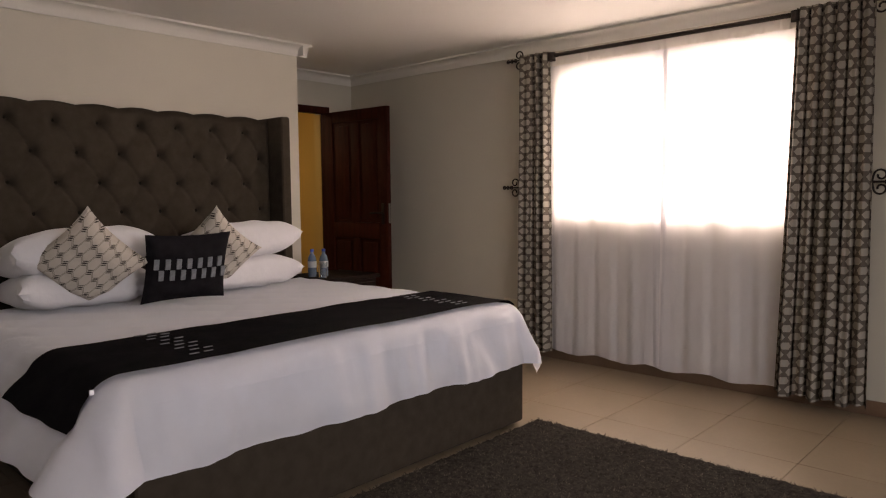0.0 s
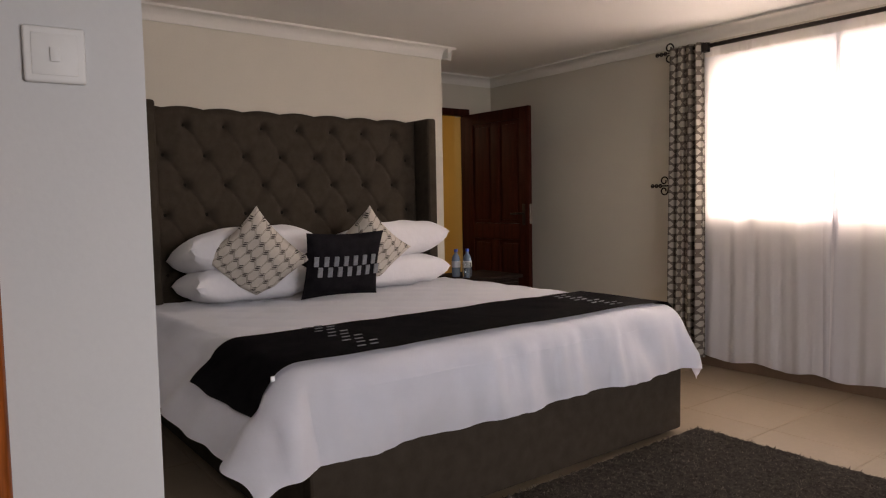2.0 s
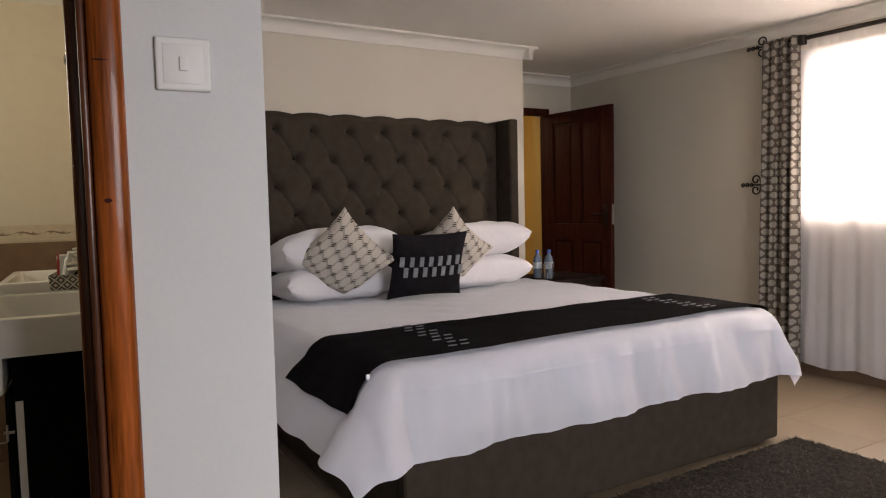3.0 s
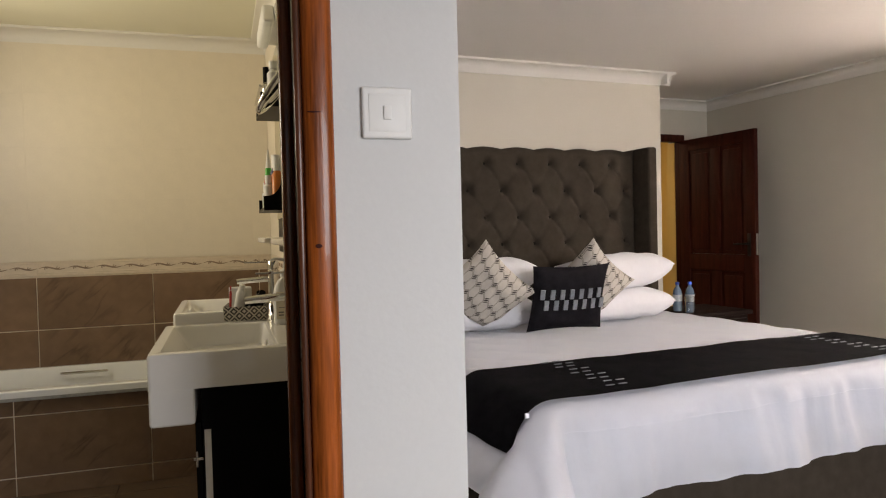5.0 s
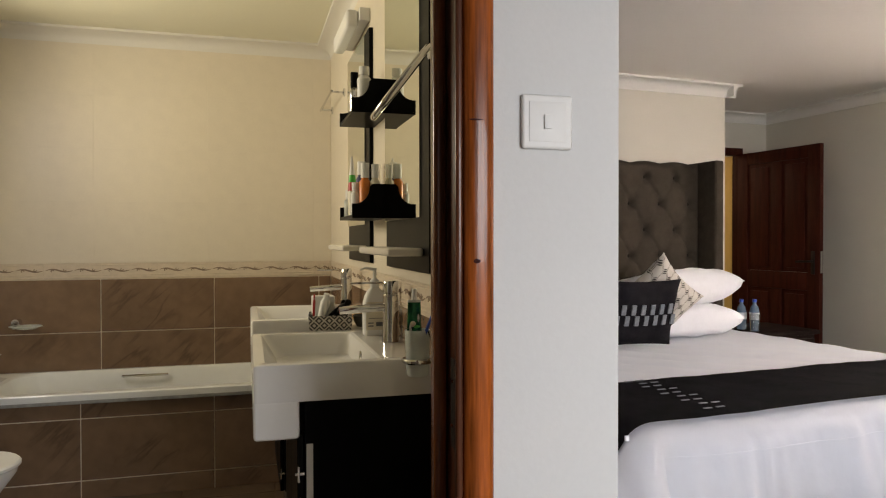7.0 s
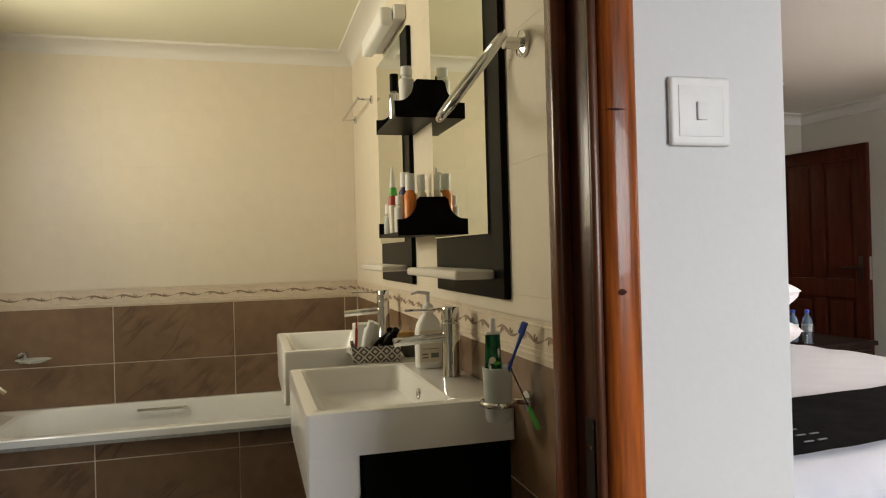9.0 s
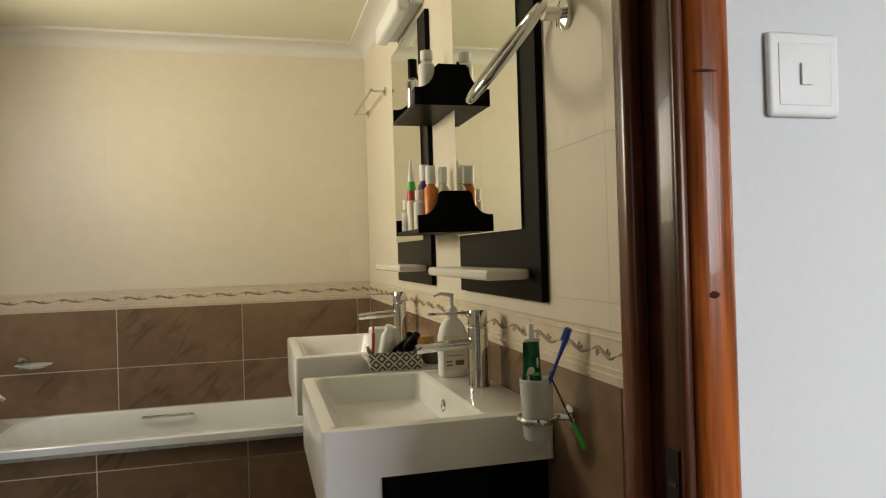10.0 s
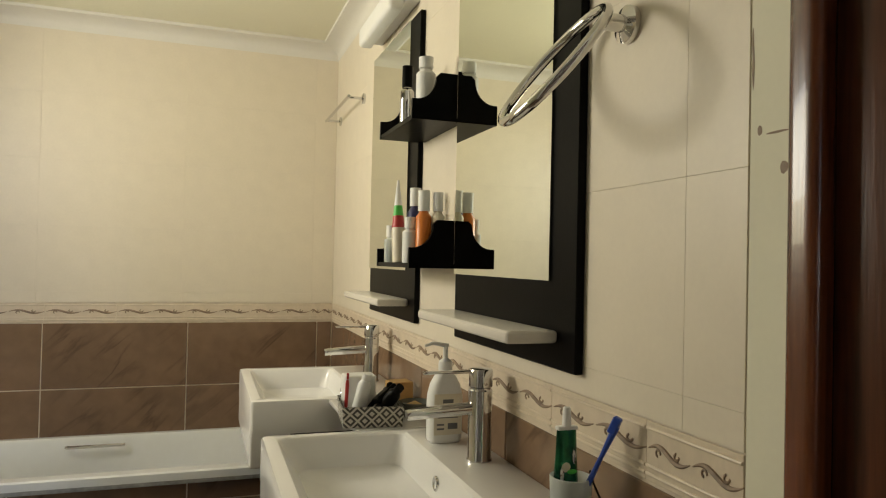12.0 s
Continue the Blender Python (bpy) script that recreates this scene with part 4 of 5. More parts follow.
def scroll_work(sign):
    """Wrought scrolls: two curls on a straight stem with three knobs."""
    parts = []
    for up in (1, -1):
        pts = []
        for k in range(26):
            a = k / 25 * 2.1 * math.pi
            r = 0.034 * (1 - 0.6 * k / 25)
            pts.append((sign * (0.012 + 0.03 - r * math.cos(a) * 1.0), 0, up * (0.036 + r * math.sin(a))))
        pts.insert(0, (0, 0, 0))
        parts.append(("scroll", sweep(bmesh.new(), pts, 0.0055, 8)))
    parts.append(("stem", sweep(bmesh.new(), [(-sign * 0.01, 0, 0), (sign * 0.15, 0, 0)], 0.006, 8)))
    for k in range(3):
        ring = bmesh.new()
        sweep(ring, [(sign * (0.075 + k * 0.035) + 0.012 * math.cos(a * math.tau / 14), 0, 0.012 * math.sin(a * math.tau / 14)) for a in range(14)], 0.0045, 8, True)
        parts.append(("knob", ring))
    return parts


for u, sign in ((-0.25, -1), (2.04, 1)):
    for nm, bm in scroll_work(sign):
        bmesh.ops.translate(bm, verts=bm.verts, vec=(u, ROD_V, ROD_Z + 0.005))
        part(nm, bm, "iron", rod)
for u, sign in ((-0.30, -1), (2.06, 1)):
    hold = thing("curtain_holdback", "dark iron scrolled curtain holdback on the wall", "curtain holdback", ROOM @ pose(u, -0.06, 1.30), group="holdbacks")
    for nm, bm in scroll_work(sign):
        part(nm, bm, "iron", hold)
    part("stay", sweep(bmesh.new(), [(0, 0.058, 0), (0, 0, 0)], 0.008), "iron", hold)

# ---- bathroom: fittings ----
tub_x0, tub_x1, tub_y0, tub_y1, RIM = BATH_W + 0.012, -3.50, BATH_S + 0.002, BATH_N - 0.002, 0.53
tub = thing("bathtub", "white enamelled built-in bathtub with a chrome grip", "bathtub")
lo = []
for x0, x1, y0, y1, z, r in ((tub_x0, tub_x1, tub_y0, tub_y1, RIM - 0.035, 0.02), (tub_x0, tub_x1, tub_y0, tub_y1, RIM - 0.006, 0.02), (tub_x0 + 0.006, tub_x1 - 0.006, tub_y0 + 0.006, tub_y1 - 0.006, RIM, 0.02),
                             (tub_x0 + 0.035, tub_x1 - 0.055, tub_y0 + 0.16, tub_y1 - 0.09, RIM, 0.14), (tub_x0 + 0.045, tub_x1 - 0.065, tub_y0 + 0.175, tub_y1 - 0.1, RIM - 0.012, 0.14),
                             (tub_x0 + 0.07, tub_x1 - 0.09, tub_y0 + 0.23, tub_y1 - 0.13, RIM - 0.2, 0.14), (tub_x0 + 0.11, tub_x1 - 0.13, tub_y0 + 0.33, tub_y1 - 0.18, RIM - 0.36, 0.13), (tub_x0 + 0.17, tub_x1 - 0.19, tub_y0 + 0.42, tub_y1 - 0.26, RIM - 0.39, 0.1)):
    lo.append(rounded_rect(x0, x1, y0, y1, z, r, 8))
part("shell", loop_skin(bmesh.new(), lo, False, True), "acrylic", tub)
grip = bmesh.new()
gx = tub_x0 + 0.05
sweep(grip, [(gx - 0.005, -0.67, 0.49), (gx + 0.032, -0.67, 0.496), (gx + 0.04, -0.66, 0.497), (gx + 0.04, -0.445, 0.497), (gx + 0.032, -0.435, 0.496), (gx - 0.005, -0.435, 0.49)], 0.0075)
part("grip", grip, "chrome", tub, "chrome grip handle")
# thin strip added below the rim, coloured as its shade
part("rim_edge", boxed(tub_x1 - 0.0395, tub_x1 - 0.001, tub_y0 + 0.002, tub_y1 - 0.002, RIM - 0.052, RIM - 0.0355, 0.003, 2), "rim_grey", tub, "grey strip standing in for the shade under the rim")
panel = thing("wall_bath_panel", "brown tiled front panel of the bathtub", "panel", kind="structure")
part("backing", boxed(-3.56, -3.538, BATH_S, BATH_N, 0, 0.47), "grout", panel, smooth=False)


def basin(x_near, x_far, label):
    """A square ceramic basin with a deep front apron, a bowl and a tap ledge at the wall."""
    b = thing("washbasin", label, "washbasin", group="washbasins")
    y0, y1, top = 0.03, BATH_N - 0.014, 0.945
    bm = bmesh.new()
    lo = [rounded_rect(x_far, x_near, y0, y1, top - 0.10, 0.012, 4), rounded_rect(x_far, x_near, y0, y1, top - 0.01, 0.012, 4), rounded_rect(x_far + 0.003, x_near - 0.003, y0 + 0.003, y1 - 0.003, top - 0.002, 0.012, 4), rounded_rect(x_far + 0.009, x_near - 0.009, y0 + 0.009, y1 - 0.006, top, 0.012, 4),
          rounded_rect(x_far + 0.032, x_near - 0.032, y0 + 0.032, y1 - 0.145, top, 0.02, 4), rounded_rect(x_far + 0.038, x_near - 0.038, y0 + 0.038, y1 - 0.152, top - 0.006, 0.022, 4),
          rounded_rect(x_far + 0.05, x_near - 0.05, y0 + 0.08, y1 - 0.165, top - 0.075, 0.04, 4), rounded_rect(x_far + 0.09, x_near - 0.09, y0 + 0.14, y1 - 0.2, top - 0.092, 0.05, 4)]
    loop_skin(bm, lo, True, True)
    part("bowl", bm, "ceramic", b)
    part("apron", boxed(x_far + 0.001, x_near - 0.001, y0 + 0.001, y0 + 0.12, top - 0.2, top - 0.095, 0.012, 3), "ceramic", b)
    mid = (x_near + x_far) / 2
    hole = bmesh.new()
    sweep(hole, [(mid + 0.013 * math.cos(k * math.tau / 20), y1 - 0.159, top - 0.042 + 0.013 * math.sin(k * math.tau / 20)) for k in range(20)], 0.004, 8, True)
    part("overflow_ring", hole, "chrome", b)
    drain = lathe(bmesh.new(), [(0, 0.004), (0.02, 0.004), (0.03, 0.001), (0.03, -0.003)], (mid, y0 + 0.22, top - 0.088))
    part("drain", drain, "chrome", b)
    return b


def mixer_tap(x, y):
    t = thing("mixer_tap", "polished chrome single lever mixer tap on a basin", "tap", pose(x, y, 0.9455), group="basin taps")
    part("body", lathe(bmesh.new(), [(0, 0), (0.028, 0), (0.028, 0.004), (0.026, 0.007), (0.026, 0.15), (0.0235, 0.153), (0.0235, 0.156), (0.026, 0.159), (0.026, 0.192), (0.0235, 0.196), (0, 0.197)]), "chrome", t)
    part("spout", sweep(bmesh.new(), [(0, -0.015, 0.112), (0, -0.15, 0.105), (0, -0.165, 0.103)], [0.0135, 0.0125, 0.0115], 14), "chrome", t)
    part("lever", boxed(-0.008, 0.008, -0.13, -0.005, 0.187, 0.193, 0.0025, 2), "chrome", t)
    return t


basin(-1.66, -2.31, "square white ceramic basin near the bathroom door")
basin(-2.715, -3.36, "square white ceramic basin beside the bathtub")
mixer_tap(-1.99, 0.462)
mixer_tap(-2.99, 0.455)


def vanity(x_near, x_far, label):
    c = thing("vanity_cabinet", label, "cabinet", group="vanity cabinets")
    part("body", boxed(x_far, x_near, 0.165, BATH_N - 0.014, 0.22, 0.845, 0.002, 1), "black", c)
    mid = (x_near + x_far) / 2
    for a, b in ((x_far + 0.003, mid - 0.002), (mid + 0.002, x_near - 0.003)):
        part("door", boxed(a, b, 0.146, 0.163, 0.225, 0.742, 0.002, 1), "black", c)
    part("edge_trim", boxed(x_near - 0.001, x_near + 0.002, 0.170, 0.188, 0.226, 0.72), "shelf_white", c, "pale edge strip")
    for z in (0.30, 0.64):
        hinge = boxed(x_near - 0.001, x_near + 0.006, 0.14, 0.166, z - 0.004, z + 0.004, 0.001, 1)
        box(hinge, x_near - 0.001, x_near + 0.009, 0.146, 0.152, z - 0.022, z + 0.022, 0.001, 1)
        part("hinge", hinge, "chrome", c, "small metal cabinet hinge")
    for x in (x_far + 0.05, x_near - 0.05):
        for y in (0.2, 0.48):
            part("leg", lathe(bmesh.new(), [(0.018, 0), (0.018, 0.219), (0, 0.219)], (x, y, 0)), "chrome", c)
    return c


vanity(-1.70, -2.28, "black vanity cabinet under a white basin")
vanity(-2.75, -3.33, "black vanity cabinet under a white basin")


def wall_mirror(x_near, x_far, label):
    """A black board with a mirror set to one side and a white ledge below."""
    m = thing("wall_mirror", label, "mirror", group="bathroom mirrors")
    y0, y1, z0, z1 = 0.507, BATH_N - 0.0135, 1.177, 2.152
    part("board", boxed(x_far, x_near, y0, y1, z0, z1, 0.002, 1), "black", m)
    part("mirror_glass", boxed(x_far + 0.002, x_near - 0.095, y0 - 0.005, y0 - 0.0005, 1.339, z1 - 0.003), "mirror", m, smooth=False)
    part("ledge", boxed(x_far + 0.015, x_near - 0.06, y0 - 0.105, y0 - 0.0005, 1.225, 1.249, 0.01, 3), "shelf_white", m, "white acrylic ledge")
    return m


wall_mirror(-1.669, -2.289, "tall mirror on a black board above a basin")
wall_mirror(-2.652, -3.262, "tall mirror on a black board above a basin")


def side_shape(x, z, depth, high, thick):
    """An end board that swoops down towards its front in a hollow curve."""
    pts = [(0.0, 0.0), (-depth, 0.0), (-depth, high * 0.42)]
    for k in range(9):
        a = radians(90 * k / 8)
        pts.append((-depth + 0.01 + 0.055 * math.sin(a), high * 0.42 + (high * 0.5) * (1 - math.cos(a))))
    pts += [(-depth + 0.075, high), (0.0, high)]
    loops = [[Vector((xx, 0.506 + y, z + h)) for y, h in pts] for xx in (x, x + thick)]
    return loop_skin(bmesh.new(), loops, True, True)


for z, high in ((1.735, 0.125), (1.352, 0.125)):
    tray = thing("wall_shelf", "small black wall shelf with swooping ends between the mirrors", "shelf", group="wall shelves")
    part("board", boxed(-2.636, -2.3125, 0.386, BATH_N - 0.0135, z, z + 0.012), "black", tray, smooth=False)
    part("end_board", side_shape(-2.312, z, 0.122, high, 0.012), "black", tray)
    part("end_board", side_shape(-2.648, z, 0.122, high, 0.012), "black", tray)

# tube light over the far mirror
lamp = thing("mirror_light", "white plastic mirror light with a ribbed diffuser, switched off", "wall light")
part("housing", boxed(-3.22, -2.72, 0.478, BATH_N - 0.0135, 2.2, 2.255, 0.006, 2), "white_plastic", lamp)
part("diffuser", boxed(-3.2, -2.74, 0.425, 0.477, 2.175, 2.25, 0.018, 4), "white_plastic", lamp)

# towel rail and ring
rail = thing("towel_rail", "chrome towel rail high on the tiled wall", "towel rail")
for x in (-3.52, -4.06):
    part("flange", lathe(bmesh.new(), [(0, 0), (0.022, 0), (0.022, 0.008), (0.01, 0.012), (0, 0.012)]), "chrome", rail).matrix_local = pose(x, BATH_N - 0.013, 2.06, 90)
    part("post", sweep(bmesh.new(), [(x, BATH_N - 0.02, 2.06), (x, BATH_N - 0.085, 2.06)], 0.006), "chrome", rail)
part("bar", sweep(bmesh.new(), [(-3.5, BATH_N - 0.085, 2.06), (-4.08, BATH_N - 0.085, 2.06)], 0.007), "chrome", rail)
ring = thing("towel_ring", "round chrome towel ring swung out from the wall", "towel ring")
part("flange", lathe(bmesh.new(), [(0, 0), (0.03, 0), (0.03, 0.01), (0.014, 0.016), (0.014, 0.05), (0, 0.05)]), "chrome", ring).matrix_local = pose(-1.545, BATH_N - 0.013, 1.755, 90)
circle = []
top, low = Vector((-1.545, 0.475, 1.775)), Vector((-1.63, 0.345, 1.60))
axis = (low - top).normalized()
view = Vector((-1.5, 0.43, 0.42))
across = (view - axis * view.dot(axis)).normalized()
rad = (low - top).length / 2
for k in range(48):
    a = k * math.tau / 48
    circle.append((top + low) / 2 + axis * rad * math.cos(a) + across * rad * math.sin(a))
part("ring", sweep(bmesh.new(), circle, 0.0088, 12, True), "chrome", ring)

# toothbrush tumbler in its holder
cup = thing("tumbler_holder", "chrome wall holder with a frosted glass tumbler", "tumbler holder", pose(-1.575, 0.45, 0.0))
hoop = bmesh.new()
sweep(hoop, [(0.036 * math.cos(k * math.tau / 28), 0.036 * math.sin(k * math.tau / 28), 0.955) for k in range(28)], 0.007, 8, True)
part("hoop", hoop, "chrome", cup)
part("arm", sweep(bmesh.new(), [(0, 0.036, 0.955), (0.01, BATH_N - 0.45 - 0.02, 0.955)], 0.007), "chrome", cup)
part("flange", lathe(bmesh.new(), [(0, 0), (0.024, 0), (0.024, 0.01), (0, 0.012)]), "chrome", cup).matrix_local = pose(0.01, BATH_N - 0.45 - 0.013, 0.955, 90)
part("tumbler", lathe(bmesh.new(), [(0, 0.915), (0.026, 0.915), (0.029, 0.92), (0.034, 1.035), (0.0325, 1.036), (0.0275, 0.924), (0, 0.922)]), "frosted", cup, "frosted glass tumbler")
paste = thing("toothpaste_tube", "dark green and silver foil toothpaste tube in the tumbler", "toothpaste", pose(-1.578, 0.442, 0.0))
lo = []
for z, a, b in ((0.926, 0.012, 0.012), (0.95, 0.019, 0.017), (1.03, 0.0205, 0.015), (1.07, 0.0185, 0.009), (1.108, 0.0175, 0.0025)):
    lo.append([Vector((b * math.cos(k * math.tau / 20), a * math.sin(k * math.tau / 20), z)) for k in range(20)])
part("tube", loop_skin(bmesh.new(), lo, True, True), "paste", paste)
part("shoulder", boxed(-0.006, 0.006, -0.0175, 0.0175, 1.1082, 1.1145, 0.002, 2), "white_plastic", paste, "white plastic shoulder")
part("cap", lathe(bmesh.new(), [(0.0075, 1.1146), (0.0062, 1.142), (0.005, 1.144), (0, 1.144)]), "white_plastic", paste, "white cap")
for y, z, w, h, mat in ((-0.006, 1.052, 0.008, 0.008, "cream"), (-0.012, 1.04, 0.004, 0.014, "chrome"), (0.009, 1.066, 0.003, 0.012, "chrome"), (0.004, 1.045, 0.009, 0.004, "green")):
    blot = bmesh.new()
    bmesh.ops.create_uvsphere(blot, u_segments=12, v_segments=6, radius=1.0, matrix=Matrix.LocRotScale(((0.0155 - 0.15 * (z - 1.03)) * math.sqrt(1 - (y / 0.0195) ** 2), y, z), None, (0.0016, w, h)))
    part("print", blot, mat, paste)


def toothbrush(name, label, mat, foot, head):
    b = thing(name, label, "toothbrush")
    f, h = Vector(foot), Vector(head)
    mid = f + (h - f) * 0.75
    part("stick", sweep(bmesh.new(), [f, f + (h - f) * 0.4, mid, h], [0.0045, 0.005, 0.0035, 0.006], 8), mat, b)
    d = (h - f).normalized()
    bristle = boxed(-0.006, 0.006, -0.004, 0.009, -0.014, 0.014, 0.002, 1)
    p = part("bristles", bristle, mat, b)
    p.matrix_local = Matrix.Translation(h) @ d.to_track_quat("Z", "Y").to_matrix().to_4x4()
    return b


toothbrush("toothbrush", "blue toothbrush leaning in the tumbler", "blue", (-1.585, 0.438, 0.93), (-1.515, 0.492, 1.125))
pick = thing("interdental_brush", "thin wire brush with a bright green grip hanging from the tumbler", "brush")
part("wire", sweep(bmesh.new(), [(-1.549, 0.468, 1.05), (-1.545, 0.473, 1.03), (-1.513, 0.497, 0.955)], 0.0018, 8), "iron", pick)
part("grip", sweep(bmesh.new(), [(-1.513, 0.497, 0.956), (-1.509, 0.5, 0.947), (-1.494, 0.51, 0.913), (-1.493, 0.511, 0.91)], [0.003, 0.0055, 0.0055, 0.004], 10), "green", pick, "bright green plastic grip")

# soap bottle, basket and small things on the basin ledge
soap = thing("soap_dispenser", "white pump soap bottle with printed label on the basin", "soap bottle", pose(-2.16, 0.44, 0.9455))
lo = [rounded_rect(-k * 0.026, k * 0.026, -w, w, z, 0.02 * k) for k, w, z in ((0.9, 0.037, 0), (1, 0.041, 0.005), (1, 0.042, 0.085), (0.97, 0.041, 0.11), (0.88, 0.035, 0.135), (0.74, 0.026, 0.152), (0.55, 0.016, 0.162), (0.5, 0.014, 0.166))]
part("bottle", loop_skin(bmesh.new(), lo, True, True), "white_plastic", soap)
part("pump", lathe(bmesh.new(), [(0.016, 0.166), (0.017, 0.168), (0.016, 0.188), (0.008, 0.194), (0.006, 0.196), (0.006, 0.222), (0, 0.222)]), "white_plastic", soap)
part("nozzle", sweep(bmesh.new(), [(0, 0.006, 0.224), (-0.004, -0.03, 0.231), (-0.006, -0.05, 0.224)], [0.006, 0.0045, 0.0035]), "white_plastic", soap)
part("label", boxed(0.0262, 0.0266, -0.034, 0.034, 0.02, 0.115, 0.0001, 1), "cream", soap, "pale paper label")
for y, z, w, h in ((0.0, 0.098, 0.026, 0.009), (0.0, 0.087, 0.02, 0.002), (0.012, 0.04, 0.024, 0.014), (-0.018, 0.044, 0.018, 0.004), (-0.018, 0.034, 0.018, 0.004), (0.0, 0.06, 0.05, 0.002)):
    part("print", boxed(0.0267, 0.0271, y - w / 2, y + w / 2, z - h / 2, z + h / 2), "text", soap)

solid("ledge_board", boxed(-2.7135, -2.3115, 0.262, BATH_N - 0.0135, 0.93, 0.9445, 0.004, 2), "ceramic", "white ledge against the wall between two basins", "shelf")
basket = thing("basket", "small woven tray with black and white diamond pattern", "basket", pose(-2.40, 0.315, 0.946, 0, 0, -6))
bm = bmesh.new()
uvl = bm.loops.layers.uv.new("UVMap")
for (xa, ya), (xb, yb) in (((-0.08, -0.075), (0.08, -0.075)), ((0.08, -0.075), (0.08, 0.075)), ((0.08, 0.075), (-0.08, 0.075)), ((-0.08, 0.075), (-0.08, -0.075))):
    ln = math.hypot(xb - xa, yb - ya)
    for inner in (0.0, 0.006):
        k = 1 - inner * 12
        f = bm.faces.new([bm.verts.new(p) for p in ((xa * k, ya * k, 0.0), (xb * k, yb * k, 0.0), (xb * k * 1.05, yb * k * 1.05, 0.052), (xa * k * 1.05, ya * k * 1.05, 0.052))])
        for lp, c in zip(f.loops, ((0, 0), (ln, 0), (ln, 0.052), (0, 0.052))):
            lp[uvl].uv = c
part("side", bm, "basket_cloth", basket, smooth=False)
part("base", boxed(-0.078, 0.078, -0.073, 0.073, 0.0, 0.004), "cream", basket)


def tube_item(name, label, mat, cap, foot, tip, radius):
    t = thing(name, label, "tube")
    f, h = Vector(foot), Vector(tip)
    part("body", sweep(bmesh.new(), [f, f + (h - f) * 0.75, f + (h - f) * 0.85], [radius, radius, radius * 0.6], 12), mat, t)
    part("cap", sweep(bmesh.new(), [f + (h - f) * 0.86, h], radius * 0.62, 12), cap, t)
    return t


tube_item("cream_tube", "white cream tube leaning in the basket", "white_plastic", "white_plastic", (-2.40, 0.28, 0.955), (-2.37, 0.30, 1.075), 0.018)
tube_item("lipstick_pen", "red make-up pencil standing in the basket", "red", "red", (-2.42, 0.255, 0.955), (-2.415, 0.258, 1.07), 0.005)
tube_item("cosmetic_bottle", "black cosmetic bottle lying in the basket", "black", "black", (-2.38, 0.33, 0.965), (-2.30, 0.37, 1.05), 0.018)
tube_item("cosmetic_bottle", "black cosmetic bottle lying in the basket", "black", "black", (-2.44, 0.36, 0.965), (-2.36, 0.36, 1.045), 0.016)
solid("carton", boxed(-2.475, -2.415, 0.252, 0.335, 0.952, 1.062, 0.003, 1), "white_plastic", "small white carton in the basket", "carton")
solid("make_up_pencil", sweep(bmesh.new(), [(-2.44, 0.262, 0.955), (-2.43, 0.266, 1.05), (-2.428, 0.267, 1.06)], [0.0045, 0.0045, 0.001], 8), "red", "dark red make-up pencil standing in the basket", "pencil")
comb = thing("hair_brush", "black plastic hair brush lying in the basket", "brush")
part("head", boxed(-0.02, 0.02, -0.035, 0.035, -0.008, 0.008, 0.007, 3), "black", comb).matrix_local = pose(-2.365, 0.345, 1.022, 35, -15, 10)
part("handle", sweep(bmesh.new(), [(-2.365, 0.318, 1.002), (-2.37, 0.285, 0.962)], [0.006, 0.008], 10), "black", comb)
bowl = lathe(bmesh.new(), [(0, 0), (0.03, 0), (0.042, 0.02), (0.046, 0.042), (0.044, 0.043), (0.04, 0.022), (0.028, 0.005), (0, 0.004)])
solid("soap_bowl", bowl, "grey_glaze", "grey green glazed soap bowl beside the basket", "bowl", at=pose(-2.42, 0.448, 0.9455 - 0.001))
solid("soap_bar", boxed(-0.028, 0.028, -0.02, 0.02, -0.011, 0.011, 0.008, 3), "sponge", "tan bar of soap lying in the bowl", "soap", at=pose(-2.42, 0.448, 0.967, 12, 8, 20))
solid("carton", boxed(-0.03, 0.03, -0.035, 0.035, 0, 0.055, 0.002, 1), "kraft", "tan cardboard carton on the board between the basins", "carton", at=pose(-2.665, 0.468, 0.9455, 0, 0, 8))


def shelf_bottle(name, label, x, y, z, r, h, mat, cap, cap_h):
    b = thing(name, label, "bottle", pose(x, y, z + 0.0125), group="cosmetic bottles")
    part("body", lathe(bmesh.new(), [(0, 0), (r * 0.95, 0), (r, 0.004), (r, h * 0.82), (r * 0.6, h * 0.9), (r * 0.6, h * 0.92), (0, h * 0.92)], sides=18), mat, b)
    part("cap", lathe(bmesh.new(), [(r * 0.75, h * 0.921), (r * 0.75, h * 0.921 + cap_h), (r * 0.6, h * 0.925 + cap_h), (0, h * 0.925 + cap_h)], sides=18), cap, b)
    return b


shelf_bottle("spray_bottle", "orange body spray with white cap on the shelf", -2.36, 0.44, 1.352, 0.021, 0.15, "orange", "white_plastic", 0.055)
shelf_bottle("pump_bottle", "dark bottle with white pump on the shelf", -2.44, 0.44, 1.352, 0.021, 0.17, "navy", "white_plastic", 0.05)
shelf_bottle("roll_on", "white deodorant stick on the shelf", -2.385, 0.41, 1.352, 0.02, 0.1, "white_plastic", "white_plastic", 0.03)
shelf_bottle("roll_on", "pale blue roll-on deodorant on the shelf", -2.6, 0.415, 1.352, 0.02, 0.08, "frosted", "white_plastic", 0.035)
shelf_bottle("lotion_bottle", "tan lotion bottle on the shelf", -2.345, 0.475, 1.352, 0.018, 0.15, "cream", "white_plastic", 0.05)
cone = thing("lotion_tube", "cream tube with red and green bands on the shelf", "tube", pose(-2.53, 0.42, 1.3645, 0, -6, 0))
